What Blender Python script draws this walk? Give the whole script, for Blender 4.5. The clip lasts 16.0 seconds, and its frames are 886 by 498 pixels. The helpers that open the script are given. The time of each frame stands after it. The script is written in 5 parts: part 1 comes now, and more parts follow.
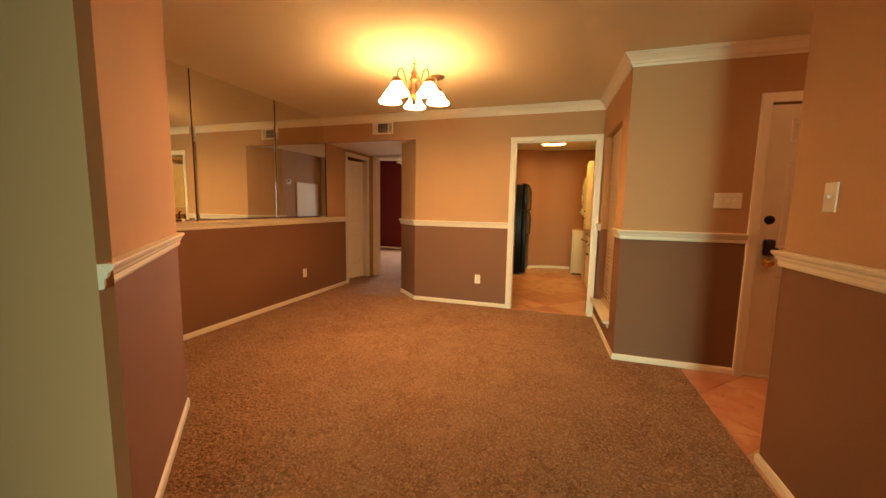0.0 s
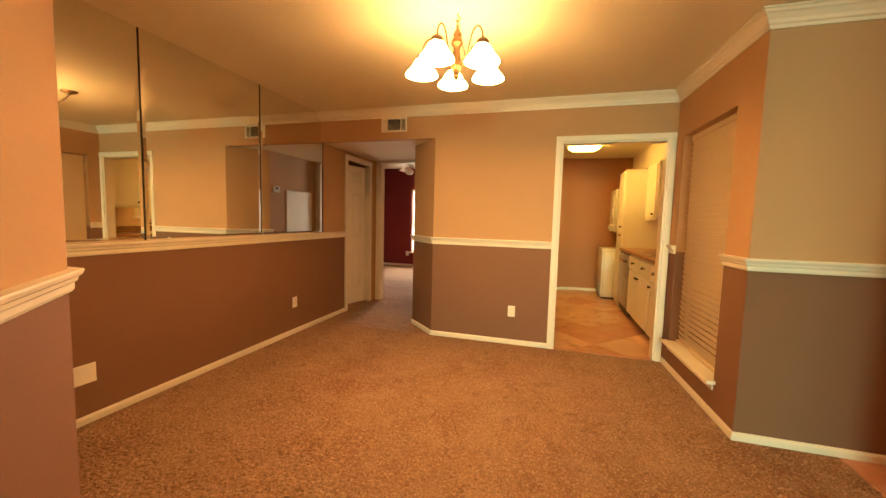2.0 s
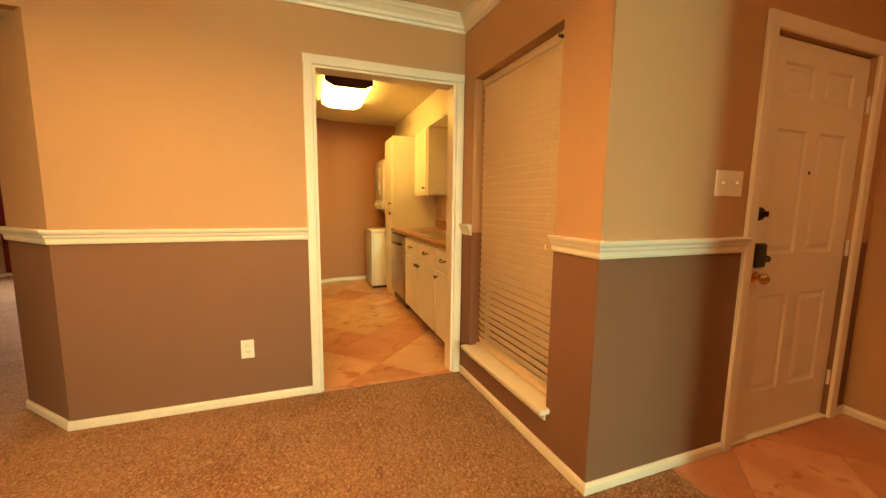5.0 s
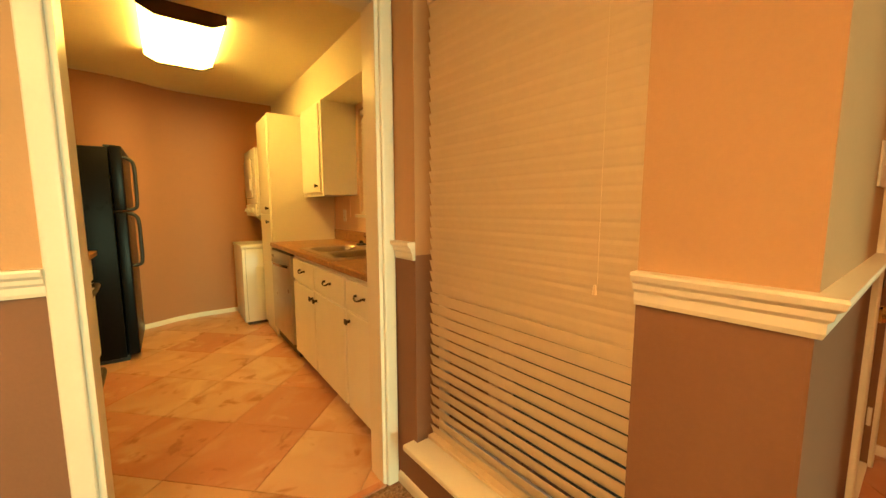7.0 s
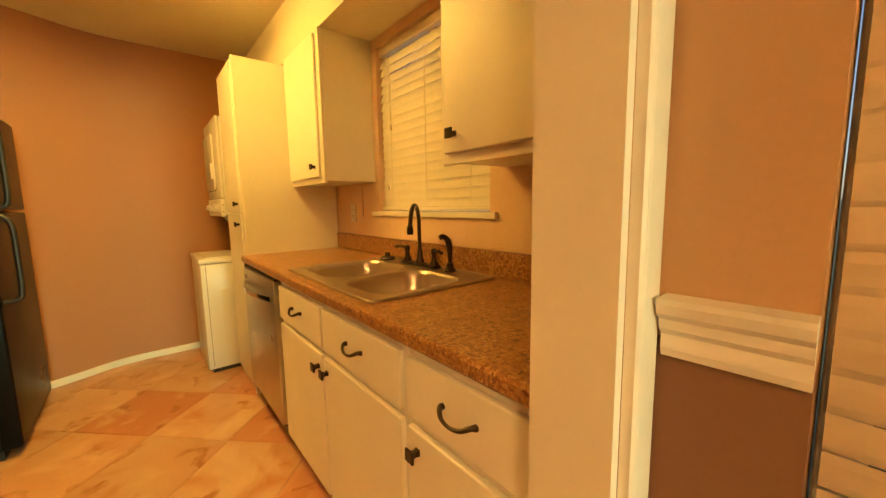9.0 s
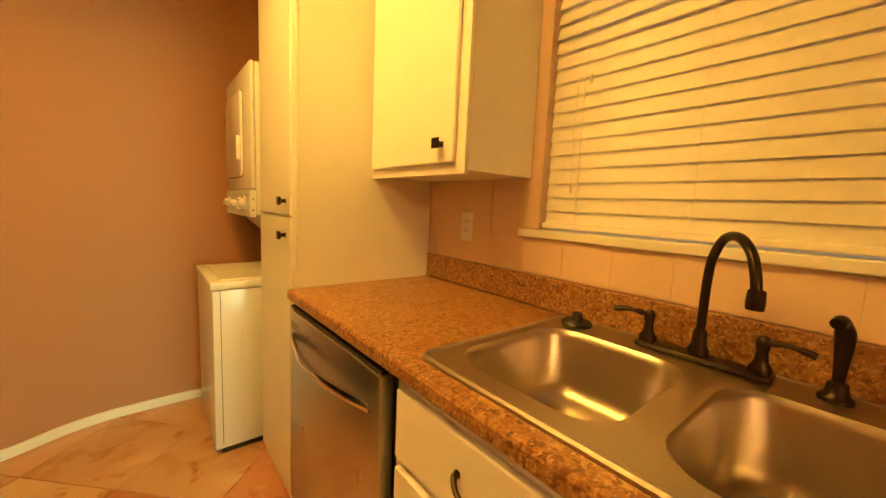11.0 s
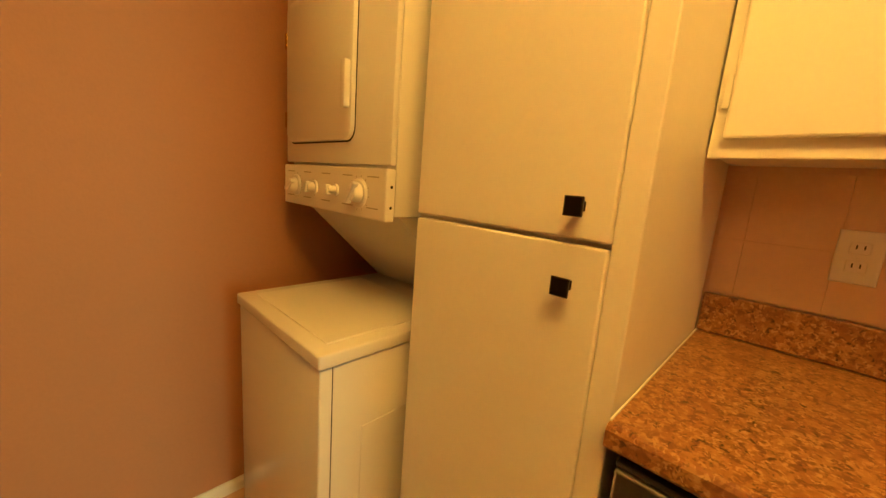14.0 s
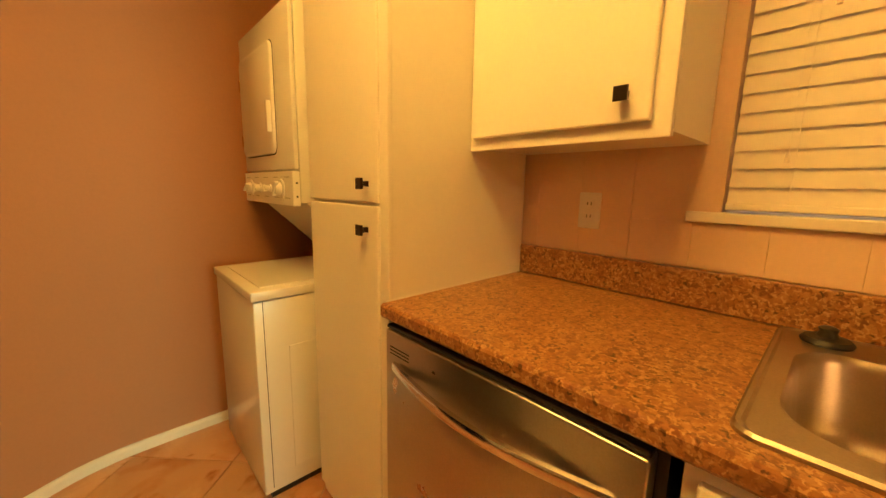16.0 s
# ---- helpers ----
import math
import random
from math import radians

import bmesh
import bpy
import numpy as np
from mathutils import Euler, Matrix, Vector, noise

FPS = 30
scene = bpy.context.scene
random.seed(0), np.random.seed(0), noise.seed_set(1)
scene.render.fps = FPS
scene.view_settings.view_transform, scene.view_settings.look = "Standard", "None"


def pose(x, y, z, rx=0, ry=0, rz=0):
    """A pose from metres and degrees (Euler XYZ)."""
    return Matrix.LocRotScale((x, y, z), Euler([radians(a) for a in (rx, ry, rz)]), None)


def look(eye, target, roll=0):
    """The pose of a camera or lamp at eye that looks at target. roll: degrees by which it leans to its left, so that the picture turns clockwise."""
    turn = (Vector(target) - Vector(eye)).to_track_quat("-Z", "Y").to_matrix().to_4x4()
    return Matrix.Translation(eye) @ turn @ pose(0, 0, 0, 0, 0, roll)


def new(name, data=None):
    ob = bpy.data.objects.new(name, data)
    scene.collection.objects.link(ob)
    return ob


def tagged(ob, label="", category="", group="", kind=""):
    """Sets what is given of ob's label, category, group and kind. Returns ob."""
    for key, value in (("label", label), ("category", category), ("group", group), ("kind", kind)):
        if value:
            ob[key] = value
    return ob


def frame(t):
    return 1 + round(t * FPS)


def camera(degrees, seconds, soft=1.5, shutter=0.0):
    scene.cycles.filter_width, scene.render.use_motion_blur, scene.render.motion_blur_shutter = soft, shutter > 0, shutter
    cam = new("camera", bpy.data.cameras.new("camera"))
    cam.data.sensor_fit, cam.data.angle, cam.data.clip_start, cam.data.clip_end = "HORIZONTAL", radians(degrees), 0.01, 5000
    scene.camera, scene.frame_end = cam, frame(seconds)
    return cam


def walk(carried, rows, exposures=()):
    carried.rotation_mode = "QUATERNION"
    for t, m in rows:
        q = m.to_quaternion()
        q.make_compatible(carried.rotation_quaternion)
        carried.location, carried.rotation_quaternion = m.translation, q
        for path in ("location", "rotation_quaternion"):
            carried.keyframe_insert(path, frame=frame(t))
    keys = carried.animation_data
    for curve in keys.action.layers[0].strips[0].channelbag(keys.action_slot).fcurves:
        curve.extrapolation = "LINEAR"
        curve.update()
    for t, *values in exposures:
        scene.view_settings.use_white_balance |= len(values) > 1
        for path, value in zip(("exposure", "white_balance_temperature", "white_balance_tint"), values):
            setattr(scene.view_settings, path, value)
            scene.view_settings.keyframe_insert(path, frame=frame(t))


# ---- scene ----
cam = camera(100.5, 16.0)
PATH = [
    (0, (0.596, -0.207, 1.266), (0.0, 1.689, 1.039), 1.0),
    (0.5, (0.44, 0.035, 1.274), (-0.278, 1.896, 1.127), 2.3),
    (1, (0.252, 0.223, 1.267), (-0.404, 2.105, 1.104), 2.5),
    (1.5, (0.063, 0.374, 1.275), (-0.444, 2.298, 1.069), 0.6),
    (2, (-0.038, 0.578, 1.284), (-0.588, 2.495, 1.122), 1.5),
    (2.5, (-0.14, 0.748, 1.282), (-0.533, 2.699, 1.085), 3.0),
    (3, (-0.208, 0.953, 1.274), (-0.26, 2.946, 1.117), -0.7),
    (3.5, (-0.205, 1.158, 1.266), (-0.053, 3.141, 1.061), -0.0),
    (4, (-0.154, 1.364, 1.278), (0.092, 3.339, 1.08), 2.0),
    (4.5, (-0.118, 1.658, 1.256), (0.319, 3.599, 1.055), 0.8),
    (5, (-0.006, 1.964, 1.243), (0.676, 3.829, 0.999), 0.7),
    (5.2, (0.067, 2.023, 1.272), (0.85, 3.845, 1.013), 1.5),
    (7.5, (0.301, 3.346, 1.225), (1.51, 4.924, 1.005), -0.8),
    (8, (0.388, 3.646, 1.214), (1.594, 5.226, 0.991), -1.3),
    (10.3, (0.638, 4.947, 1.214), (1.956, 6.422, 0.921), 0.3),
    (10.5, (0.62, 5.064, 1.228), (1.901, 6.568, 0.913), 0.5),
    (11, (0.607, 5.377, 1.243), (1.869, 6.912, 1.013), 2.6),
    (11.5, (0.569, 5.675, 1.255), (1.842, 7.191, 0.967), 2.9),
    (12, (0.504, 5.944, 1.274), (1.911, 7.341, 1.012), 1.6),
    (12.5, (0.52, 6.198, 1.273), (1.841, 7.683, 1.056), 3.1),
    (13, (0.518, 6.387, 1.265), (1.871, 7.829, 0.97), 4.5),
    (13.5, (0.462, 6.533, 1.259), (1.93, 7.848, 0.919), 3.9),
    (14, (0.464, 6.58, 1.256), (1.882, 7.944, 0.902), 4.4),
    (14.5, (0.502, 6.53, 1.243), (1.832, 7.972, 0.853), 4.3),
    (15, (0.522, 6.376, 1.242), (1.806, 7.878, 0.934), 4.0),
    (15.5, (0.473, 6.15, 1.222), (1.848, 7.552, 0.843), 1.5),
    (16, (0.479, 5.93, 1.231), (1.824, 7.373, 0.899), 1.1),
]
EXPOSURES = [(0, -0.45, 6500, 26), (1.0, -0.36, 6500, 21), (2.5, -0.17, 6500, 14), (4.0, -0.06, 6500, 12), (5.0, -0.09, 6500, 12), (7.6, -0.05, 6500, 6), (10.5, 0.0, 6500, 7), (11.5, -0.11, 6500, 11), (13.5, -0.35, 6500, 20), (15.0, -0.37, 6500, 20), (16.0, -0.27, 6500, 20)]
walk(cam, [(t, look(eye, target, roll)) for t, eye, target, roll in PATH], EXPOSURES)

# ---- world and large lights ----
world = bpy.data.worlds.new("sky_world")
scene.world = world
world.use_nodes = True
wn = world.node_tree.nodes
sky = wn.new("ShaderNodeTexSky")
sky.sky_type = "NISHITA"
sky.sun_disc = False
sky.sun_elevation, sky.sun_rotation = radians(40), radians(150)
wn["Background"].inputs["Strength"].default_value = 0.12
world.node_tree.links.new(sky.outputs["Color"], wn["Background"].inputs["Color"])

sun = new("sun", bpy.data.lights.new("sun", "SUN"))
sun.data.energy, sun.data.angle, sun.data.color = 2.0, radians(0.6), (1.0, 0.93, 0.82)
sun.matrix_world = look((0, 0, 20), (8, 12, 0))


def area_lamp(name, eye, target, w, h, watts, color):
    lamp = bpy.data.lights.new(name, "AREA")
    lamp.shape, lamp.size, lamp.size_y, lamp.energy, lamp.color = "RECTANGLE", w, h, watts, color
    ob = new(name, lamp)
    ob.matrix_world = look(eye, target)
    return ob


# sky light in the openings of the patio door, the bedroom window and the kitchen window
daylight = area_lamp("patio_daylight", (1.3, -7.48, 1.1), (1.0, 3.12, 0.0), 1.45, 1.9, 68, (0.70, 0.93, 0.54))
daylight.data.spread = radians(50)
area_lamp("bedroom_daylight", (-3.1, 10.02, 1.25), (-3.1, 6, 1.0), 0.9, 1.5, 240, (1.0, 0.91, 0.73))

CHANDELIER_GLOW, CHANDELIER_COLOR = 58.0, (1.0, 0.53, 0.165)
KITCHEN_GLOW, KITCHEN_COLOR = 33.0, (1.0, 0.56, 0.095)
# strength and colour of the fill light added out of view in the foyer
FOYER_FILL_GLOW, FOYER_FILL_COLOR = 54.0, (1.0, 0.49, 0.165)

# ---- materials ----
MATS = {}


def material(name, color, rough=0.6, metal=0.0, spec=0.5, var=0.06, scale=3.0, grain=0.03, grain_scale=90.0,
             bump=0.0, bump_scale=120.0, tint=None, emit=0.0, emit_color=None, per_object=0.0):
    m = bpy.data.materials.new(name)
    m.use_nodes = True
    nt = m.node_tree
    nodes, links = nt.nodes, nt.links
    bsdf = nodes["Principled BSDF"]
    bsdf.inputs["Roughness"].default_value = rough
    bsdf.inputs["Metallic"].default_value = metal
    bsdf.inputs["Specular IOR Level"].default_value = spec
    geo = nodes.new("ShaderNodeNewGeometry")
    big, fine = nodes.new("ShaderNodeTexNoise"), nodes.new("ShaderNodeTexNoise")
    big.inputs["Scale"].default_value, big.inputs["Detail"].default_value = scale, 4
    fine.inputs["Scale"].default_value, fine.inputs["Detail"].default_value = grain_scale, 3
    for n in (big, fine):
        links.new(geo.outputs["Position"], n.inputs["Vector"])
    other = tint or tuple(c * 0.7 for c in color)
    mix = nodes.new("ShaderNodeMix")
    mix.data_type = "RGBA"
    mix.inputs["A"].default_value = (*color, 1)
    mix.inputs["B"].default_value = (*other, 1)
    ramp = nodes.new("ShaderNodeMapRange")
    ramp.inputs["From Min"].default_value, ramp.inputs["From Max"].default_value = 0.35, 0.75
    ramp.inputs["To Max"].default_value = var * 4
    links.new(big.outputs["Fac"], ramp.inputs["Value"])
    links.new(ramp.outputs["Result"], mix.inputs["Factor"])
    hsv = nodes.new("ShaderNodeHueSaturation")
    links.new(mix.outputs["Result"], hsv.inputs["Color"])
    val = nodes.new("ShaderNodeMapRange")
    val.inputs["From Min"].default_value, val.inputs["From Max"].default_value = 0.3, 0.7
    val.inputs["To Min"].default_value, val.inputs["To Max"].default_value = 1 - grain, 1 + grain
    links.new(fine.outputs["Fac"], val.inputs["Value"])
    if per_object:
        info = nodes.new("ShaderNodeObjectInfo")
        rnd = nodes.new("ShaderNodeMapRange")
        rnd.inputs["To Min"].default_value, rnd.inputs["To Max"].default_value = 1 - per_object, 1 + per_object
        links.new(info.outputs["Random"], rnd.inputs["Value"])
        mul = nodes.new("ShaderNodeMath")
        mul.operation = "MULTIPLY"
        links.new(val.outputs["Result"], mul.inputs[0])
        links.new(rnd.outputs["Result"], mul.inputs[1])
        links.new(mul.outputs[0], hsv.inputs["Value"])
    else:
        links.new(val.outputs["Result"], hsv.inputs["Value"])
    links.new(hsv.outputs["Color"], bsdf.inputs["Base Color"])
    rr = nodes.new("ShaderNodeMapRange")
    rr.inputs["To Min"].default_value, rr.inputs["To Max"].default_value = max(0.02, rough - 0.07), min(1, rough + 0.07)
    links.new(big.outputs["Fac"], rr.inputs["Value"])
    links.new(rr.outputs["Result"], bsdf.inputs["Roughness"])
    if bump:
        tex = nodes.new("ShaderNodeTexNoise")
        tex.inputs["Scale"].default_value, tex.inputs["Detail"].default_value = bump_scale, 3
        links.new(geo.outputs["Position"], tex.inputs["Vector"])
        b = nodes.new("ShaderNodeBump")
        b.inputs["Strength"].default_value, b.inputs["Distance"].default_value = bump, 0.004
        links.new(tex.outputs["Fac"], b.inputs["Height"])
        links.new(b.outputs["Normal"], bsdf.inputs["Normal"])
    if emit:
        bsdf.inputs["Emission Color"].default_value = (*(emit_color or color), 1)
        bsdf.inputs["Emission Strength"].default_value = emit
    MATS[name] = m
    return m


paint_upper = material("wall_paint_upper", (0.48, 0.300, 0.166), 0.75, spec=0.25, var=0.02, scale=1.2, grain=0.015, bump=0.12, bump_scale=160)
paint_lower = material("wall_paint_lower", (0.208, 0.108, 0.068), 0.7, spec=0.25, var=0.03, scale=1.2, grain=0.02, bump=0.12, bump_scale=160)
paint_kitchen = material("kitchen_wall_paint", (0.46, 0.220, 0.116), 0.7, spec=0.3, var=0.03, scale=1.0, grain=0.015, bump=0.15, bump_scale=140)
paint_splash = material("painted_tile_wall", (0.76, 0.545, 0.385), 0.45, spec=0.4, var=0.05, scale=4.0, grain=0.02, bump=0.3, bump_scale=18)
paint_maroon = material("maroon_wall_paint", (0.16, 0.018, 0.022), 0.7, spec=0.25, var=0.03, bump=0.1)
paint_white = material("white_room_paint", (0.75, 0.73, 0.68), 0.75, var=0.02, bump=0.1)
paint_ceiling = material("ceiling_paint", (0.78, 0.715, 0.55), 0.85, spec=0.2, var=0.03, scale=1.5, grain=0.02, bump=0.35, bump_scale=110)
kitchen_ceiling_paint = material("kitchen_ceiling_paint", (0.78, 0.71, 0.56), 0.85, spec=0.2, var=0.03, scale=1.5, grain=0.02, bump=0.35, bump_scale=110)
trim_white = material("white_trim_paint", (0.78, 0.73, 0.63), 0.38, var=0.03, scale=6, grain=0.01, bump=0.04, bump_scale=60)
cabinet_white = material("cabinet_white_paint", (0.80, 0.77, 0.68), 0.36, var=0.025, scale=5, grain=0.01, bump=0.05, bump_scale=45)
appliance_white = material("white_enamel", (0.80, 0.79, 0.74), 0.22, var=0.015, grain=0.005)
plastic_white = material("white_plastic", (0.78, 0.76, 0.70), 0.35, var=0.01, grain=0.005)
black_gloss = material("black_appliance", (0.006, 0.006, 0.0062), 0.30, spec=0.12, var=0.1, grain=0.05, bump=0.12, bump_scale=400)
black_plastic = material("black_plastic", (0.018, 0.017, 0.016), 0.4, var=0.1)
bronze = material("oil_rubbed_bronze", (0.035, 0.022, 0.015), 0.33, metal=0.7, var=0.15, scale=30, grain=0.08)
brass = material("polished_brass", (0.75, 0.5, 0.18), 0.22, metal=1.0, var=0.05)
antique = material("antique_bronze", (0.20, 0.125, 0.06), 0.40, metal=0.85, var=0.12, scale=20)
chrome = material("chrome", (0.7, 0.7, 0.7), 0.15, metal=1.0, var=0.02)
steel = material("brushed_steel", (0.52, 0.50, 0.47), 0.30, metal=1.0, var=0.05, scale=8, grain=0.06, grain_scale=300)
sink_steel = material("sink_steel", (0.50, 0.435, 0.36), 0.34, metal=1.0, var=0.05, scale=10, grain=0.05, grain_scale=260)
blind_white = material("blind_slat", (0.80, 0.74, 0.62), 0.5, var=0.02, grain=0.02, grain_scale=40)
# darker copy of blind_slat; the dining room's dim warm light is in its colour
shaded_slat = material("shaded_blind_slat", (0.70, 0.57, 0.39), 0.38, var=0.03, grain=0.02, grain_scale=40)
print_grey = material("printed_grey", (0.42, 0.38, 0.31), 0.6)
dark_gap = material("dark_gap", (0.02, 0.018, 0.015), 0.8)
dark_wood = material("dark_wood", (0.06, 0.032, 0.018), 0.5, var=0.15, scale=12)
shade_glow = material("lit_glass_shade", (0.85, 0.83, 0.78), 0.4, emit=CHANDELIER_GLOW, emit_color=CHANDELIER_COLOR)
inner_glow = material("lit_shade_inside", (0.85, 0.83, 0.78), 0.4, emit=CHANDELIER_GLOW * 2.9, emit_color=CHANDELIER_COLOR)
tube_glow = material("lit_diffuser", (0.85, 0.83, 0.78), 0.4, emit=KITCHEN_GLOW, emit_color=KITCHEN_COLOR)
foyer_fill_glow = material("foyer_fill_dome", (0.85, 0.83, 0.78), 0.4, emit=FOYER_FILL_GLOW, emit_color=FOYER_FILL_COLOR)
grout = material("floor_grout", (0.48, 0.30, 0.19), 0.85, var=0.15, scale=9)
grass = material("outdoor_ground", (0.07, 0.09, 0.04), 0.9, var=0.2, scale=2)

mirror_glass = bpy.data.materials.new("mirror_glass")
mirror_glass.use_nodes = True
mb = mirror_glass.node_tree.nodes["Principled BSDF"]
mb.inputs["Base Color"].default_value = (0.87, 0.87, 0.80, 1)
mb.inputs["Metallic"].default_value, mb.inputs["Roughness"].default_value = 1.0, 0.012

clear_glass = bpy.data.materials.new("window_glass")
clear_glass.use_nodes = True
gb = clear_glass.node_tree.nodes["Principled BSDF"]
gb.inputs["Transmission Weight"].default_value, gb.inputs["Roughness"].default_value = 1.0, 0.02
gb.inputs["IOR"].default_value = 1.45


def layered(name, rough, layers, bump=0.0, bump_scale=100.0, per_object=0.0, bump_dist=0.004, spec=0.5):
    """Stone or pile: noise layers (scale, detail, low, high, colour) laid over one another from the first colour up."""
    m = bpy.data.materials.new(name)
    m.use_nodes = True
    nodes, links = m.node_tree.nodes, m.node_tree.links
    bsdf = nodes["Principled BSDF"]
    bsdf.inputs["Roughness"].default_value = rough
    bsdf.inputs["Specular IOR Level"].default_value = spec
    geo = nodes.new("ShaderNodeNewGeometry")
    vec = geo.outputs["Position"]
    if per_object:
        info = nodes.new("ShaderNodeObjectInfo")
        add = nodes.new("ShaderNodeVectorMath")
        add.operation = "MULTIPLY_ADD"
        add.inputs[1].default_value = (37.0, 19.0, 11.0)
        links.new(info.outputs["Random"], add.inputs[0])
        links.new(vec, add.inputs[2])
        vec = add.outputs[0]
    out = None
    for scale, detail, low, high, color in layers:
        if out is None:
            rgb = nodes.new("ShaderNodeRGB")
            rgb.outputs[0].default_value = (*color, 1)
            out = rgb.outputs[0]
            continue
        n = nodes.new("ShaderNodeTexNoise")
        n.inputs["Scale"].default_value, n.inputs["Detail"].default_value = scale, detail
        n.inputs["Distortion"].default_value = 0.6
        links.new(vec, n.inputs["Vector"])
        r = nodes.new("ShaderNodeMapRange")
        r.inputs["From Min"].default_value, r.inputs["From Max"].default_value = low, high
        links.new(n.outputs["Fac"], r.inputs["Value"])
        mix = nodes.new("ShaderNodeMix")
        mix.data_type = "RGBA"
        links.new(r.outputs["Result"], mix.inputs["Factor"])
        links.new(out, mix.inputs["A"])
        mix.inputs["B"].default_value = (*color, 1)
        out = mix.outputs["Result"]
    if per_object:
        hsv = nodes.new("ShaderNodeHueSaturation")
        rnd = nodes.new("ShaderNodeMapRange")
        rnd.inputs["To Min"].default_value, rnd.inputs["To Max"].default_value = 1 - per_object, 1 + per_object
        links.new(info.outputs["Random"], rnd.inputs["Value"])
        links.new(rnd.outputs["Result"], hsv.inputs["Value"])
        links.new(out, hsv.inputs["Color"])
        out = hsv.outputs["Color"]
    links.new(out, bsdf.inputs["Base Color"])
    if bump:
        tex = nodes.new("ShaderNodeTexNoise")
        tex.inputs["Scale"].default_value, tex.inputs["Detail"].default_value = bump_scale, 4
        links.new(geo.outputs["Position"], tex.inputs["Vector"])
        b = nodes.new("ShaderNodeBump")
        b.inputs["Strength"].default_value, b.inputs["Distance"].default_value = bump, bump_dist
        links.new(tex.outputs["Fac"], b.inputs["Height"])
        links.new(b.outputs["Normal"], bsdf.inputs["Normal"])
    MATS[name] = m
    return m


carpet_mat = layered("carpet_pile", 0.95, [(0, 0, 0, 0, (0.30, 0.180, 0.112)), (1.1, 3, 0.42, 0.70, (0.225, 0.118, 0.070)), (4.5, 5, 0.48, 0.72, (0.35, 0.222, 0.143)), (9, 4, 0.56, 0.72, (0.20, 0.108, 0.064)), (75, 3, 0.48, 0.62, (0.41, 0.27, 0.178)), (130, 2, 0.56, 0.70, (0.13, 0.070, 0.042))],
                     bump=0.9, bump_scale=120, bump_dist=0.010, spec=0.1)
stone_cream = layered("cream_stone_tile", 0.30, [(0, 0, 0, 0, (0.62, 0.385, 0.25)), (1.8, 4, 0.40, 0.68, (0.55, 0.285, 0.17)), (3.5, 7, 0.52, 0.70, (0.50, 0.225, 0.105)), (6, 9, 0.60, 0.68, (0.40, 0.175, 0.075)), (2.6, 7, 0.56, 0.68, (0.69, 0.47, 0.31))],
                      bump=0.10, bump_scale=30, per_object=0.10)
stone_rose = layered("rose_stone_tile", 0.32, [(0, 0, 0, 0, (0.52, 0.24, 0.145)), (2.4, 5, 0.45, 0.7, (0.46, 0.18, 0.10)), (4, 6, 0.54, 0.70, (0.57, 0.32, 0.20)), (7, 9, 0.60, 0.67, (0.36, 0.14, 0.07)), (3.2, 7, 0.60, 0.70, (0.62, 0.39, 0.25))],
                     bump=0.10, bump_scale=30, per_object=0.12)
granite = layered("speckled_laminate", 0.3, [(0, 0, 0, 0, (0.29, 0.125, 0.042)), (55, 5, 0.45, 0.6, (0.38, 0.190, 0.066)), (80, 5, 0.50, 0.60, (0.17, 0.064, 0.026)), (120, 4, 0.54, 0.62, (0.47, 0.275, 0.11)), (14, 4, 0.52, 0.75, (0.22, 0.088, 0.034)), (70, 6, 0.60, 0.68, (0.075, 0.030, 0.016))],
                  bump=0.03, bump_scale=200)


# ---- building blocks ----
def add_box(bm, x0, y0, z0, x1, y1, z1, bevel=0.0, mat=0, seg=2):
    made = bmesh.ops.create_cube(bm, size=1.0)
    vs = made["verts"]
    bmesh.ops.scale(bm, vec=(x1 - x0, y1 - y0, z1 - z0), verts=vs)
    bmesh.ops.translate(bm, vec=((x0 + x1) / 2, (y0 + y1) / 2, (z0 + z1) / 2), verts=vs)
    faces = {f for v in vs for f in v.link_faces}
    for f in faces:
        f.material_index = mat
    if bevel > 0:
        edges = list({e for v in vs for e in v.link_edges})
        bmesh.ops.bevel(bm, geom=edges, offset=bevel, segments=seg, profile=0.5, affect="EDGES", clamp_overlap=True)
    return bm


def box(x0, y0, z0, x1, y1, z1, bevel=0.0, seg=2):
    return add_box(bmesh.new(), min(x0, x1), min(y0, y1), min(z0, z1), max(x0, x1), max(y0, y1), max(z0, z1), bevel, 0, seg)


def add_prism(bm, pts, z0, z1, mat=0):
    low = [bm.verts.new((x, y, z0)) for x, y in pts]
    high = [bm.verts.new((x, y, z1)) for x, y in pts]
    n = len(pts)
    faces = [bm.faces.new(low[::-1]), bm.faces.new(high)]
    faces += [bm.faces.new((low[i], low[(i + 1) % n], high[(i + 1) % n], high[i])) for i in range(n)]
    for f in faces:
        f.material_index = mat
    return bm


def add_extrusion(bm, profile, origin, u, v, along):
    """A closed profile of (a, b) in the plane of u and v, pushed along a vector."""
    o, u, v, w = Vector(origin), Vector(u), Vector(v), Vector(along)
    low = [bm.verts.new(o + u * a + v * b) for a, b in profile]
    high = [bm.verts.new(o + u * a + v * b + w) for a, b in profile]
    n = len(profile)
    bm.faces.new(low[::-1])
    bm.faces.new(high)
    for i in range(n):
        bm.faces.new((low[i], low[(i + 1) % n], high[(i + 1) % n], high[i]))
    return bm


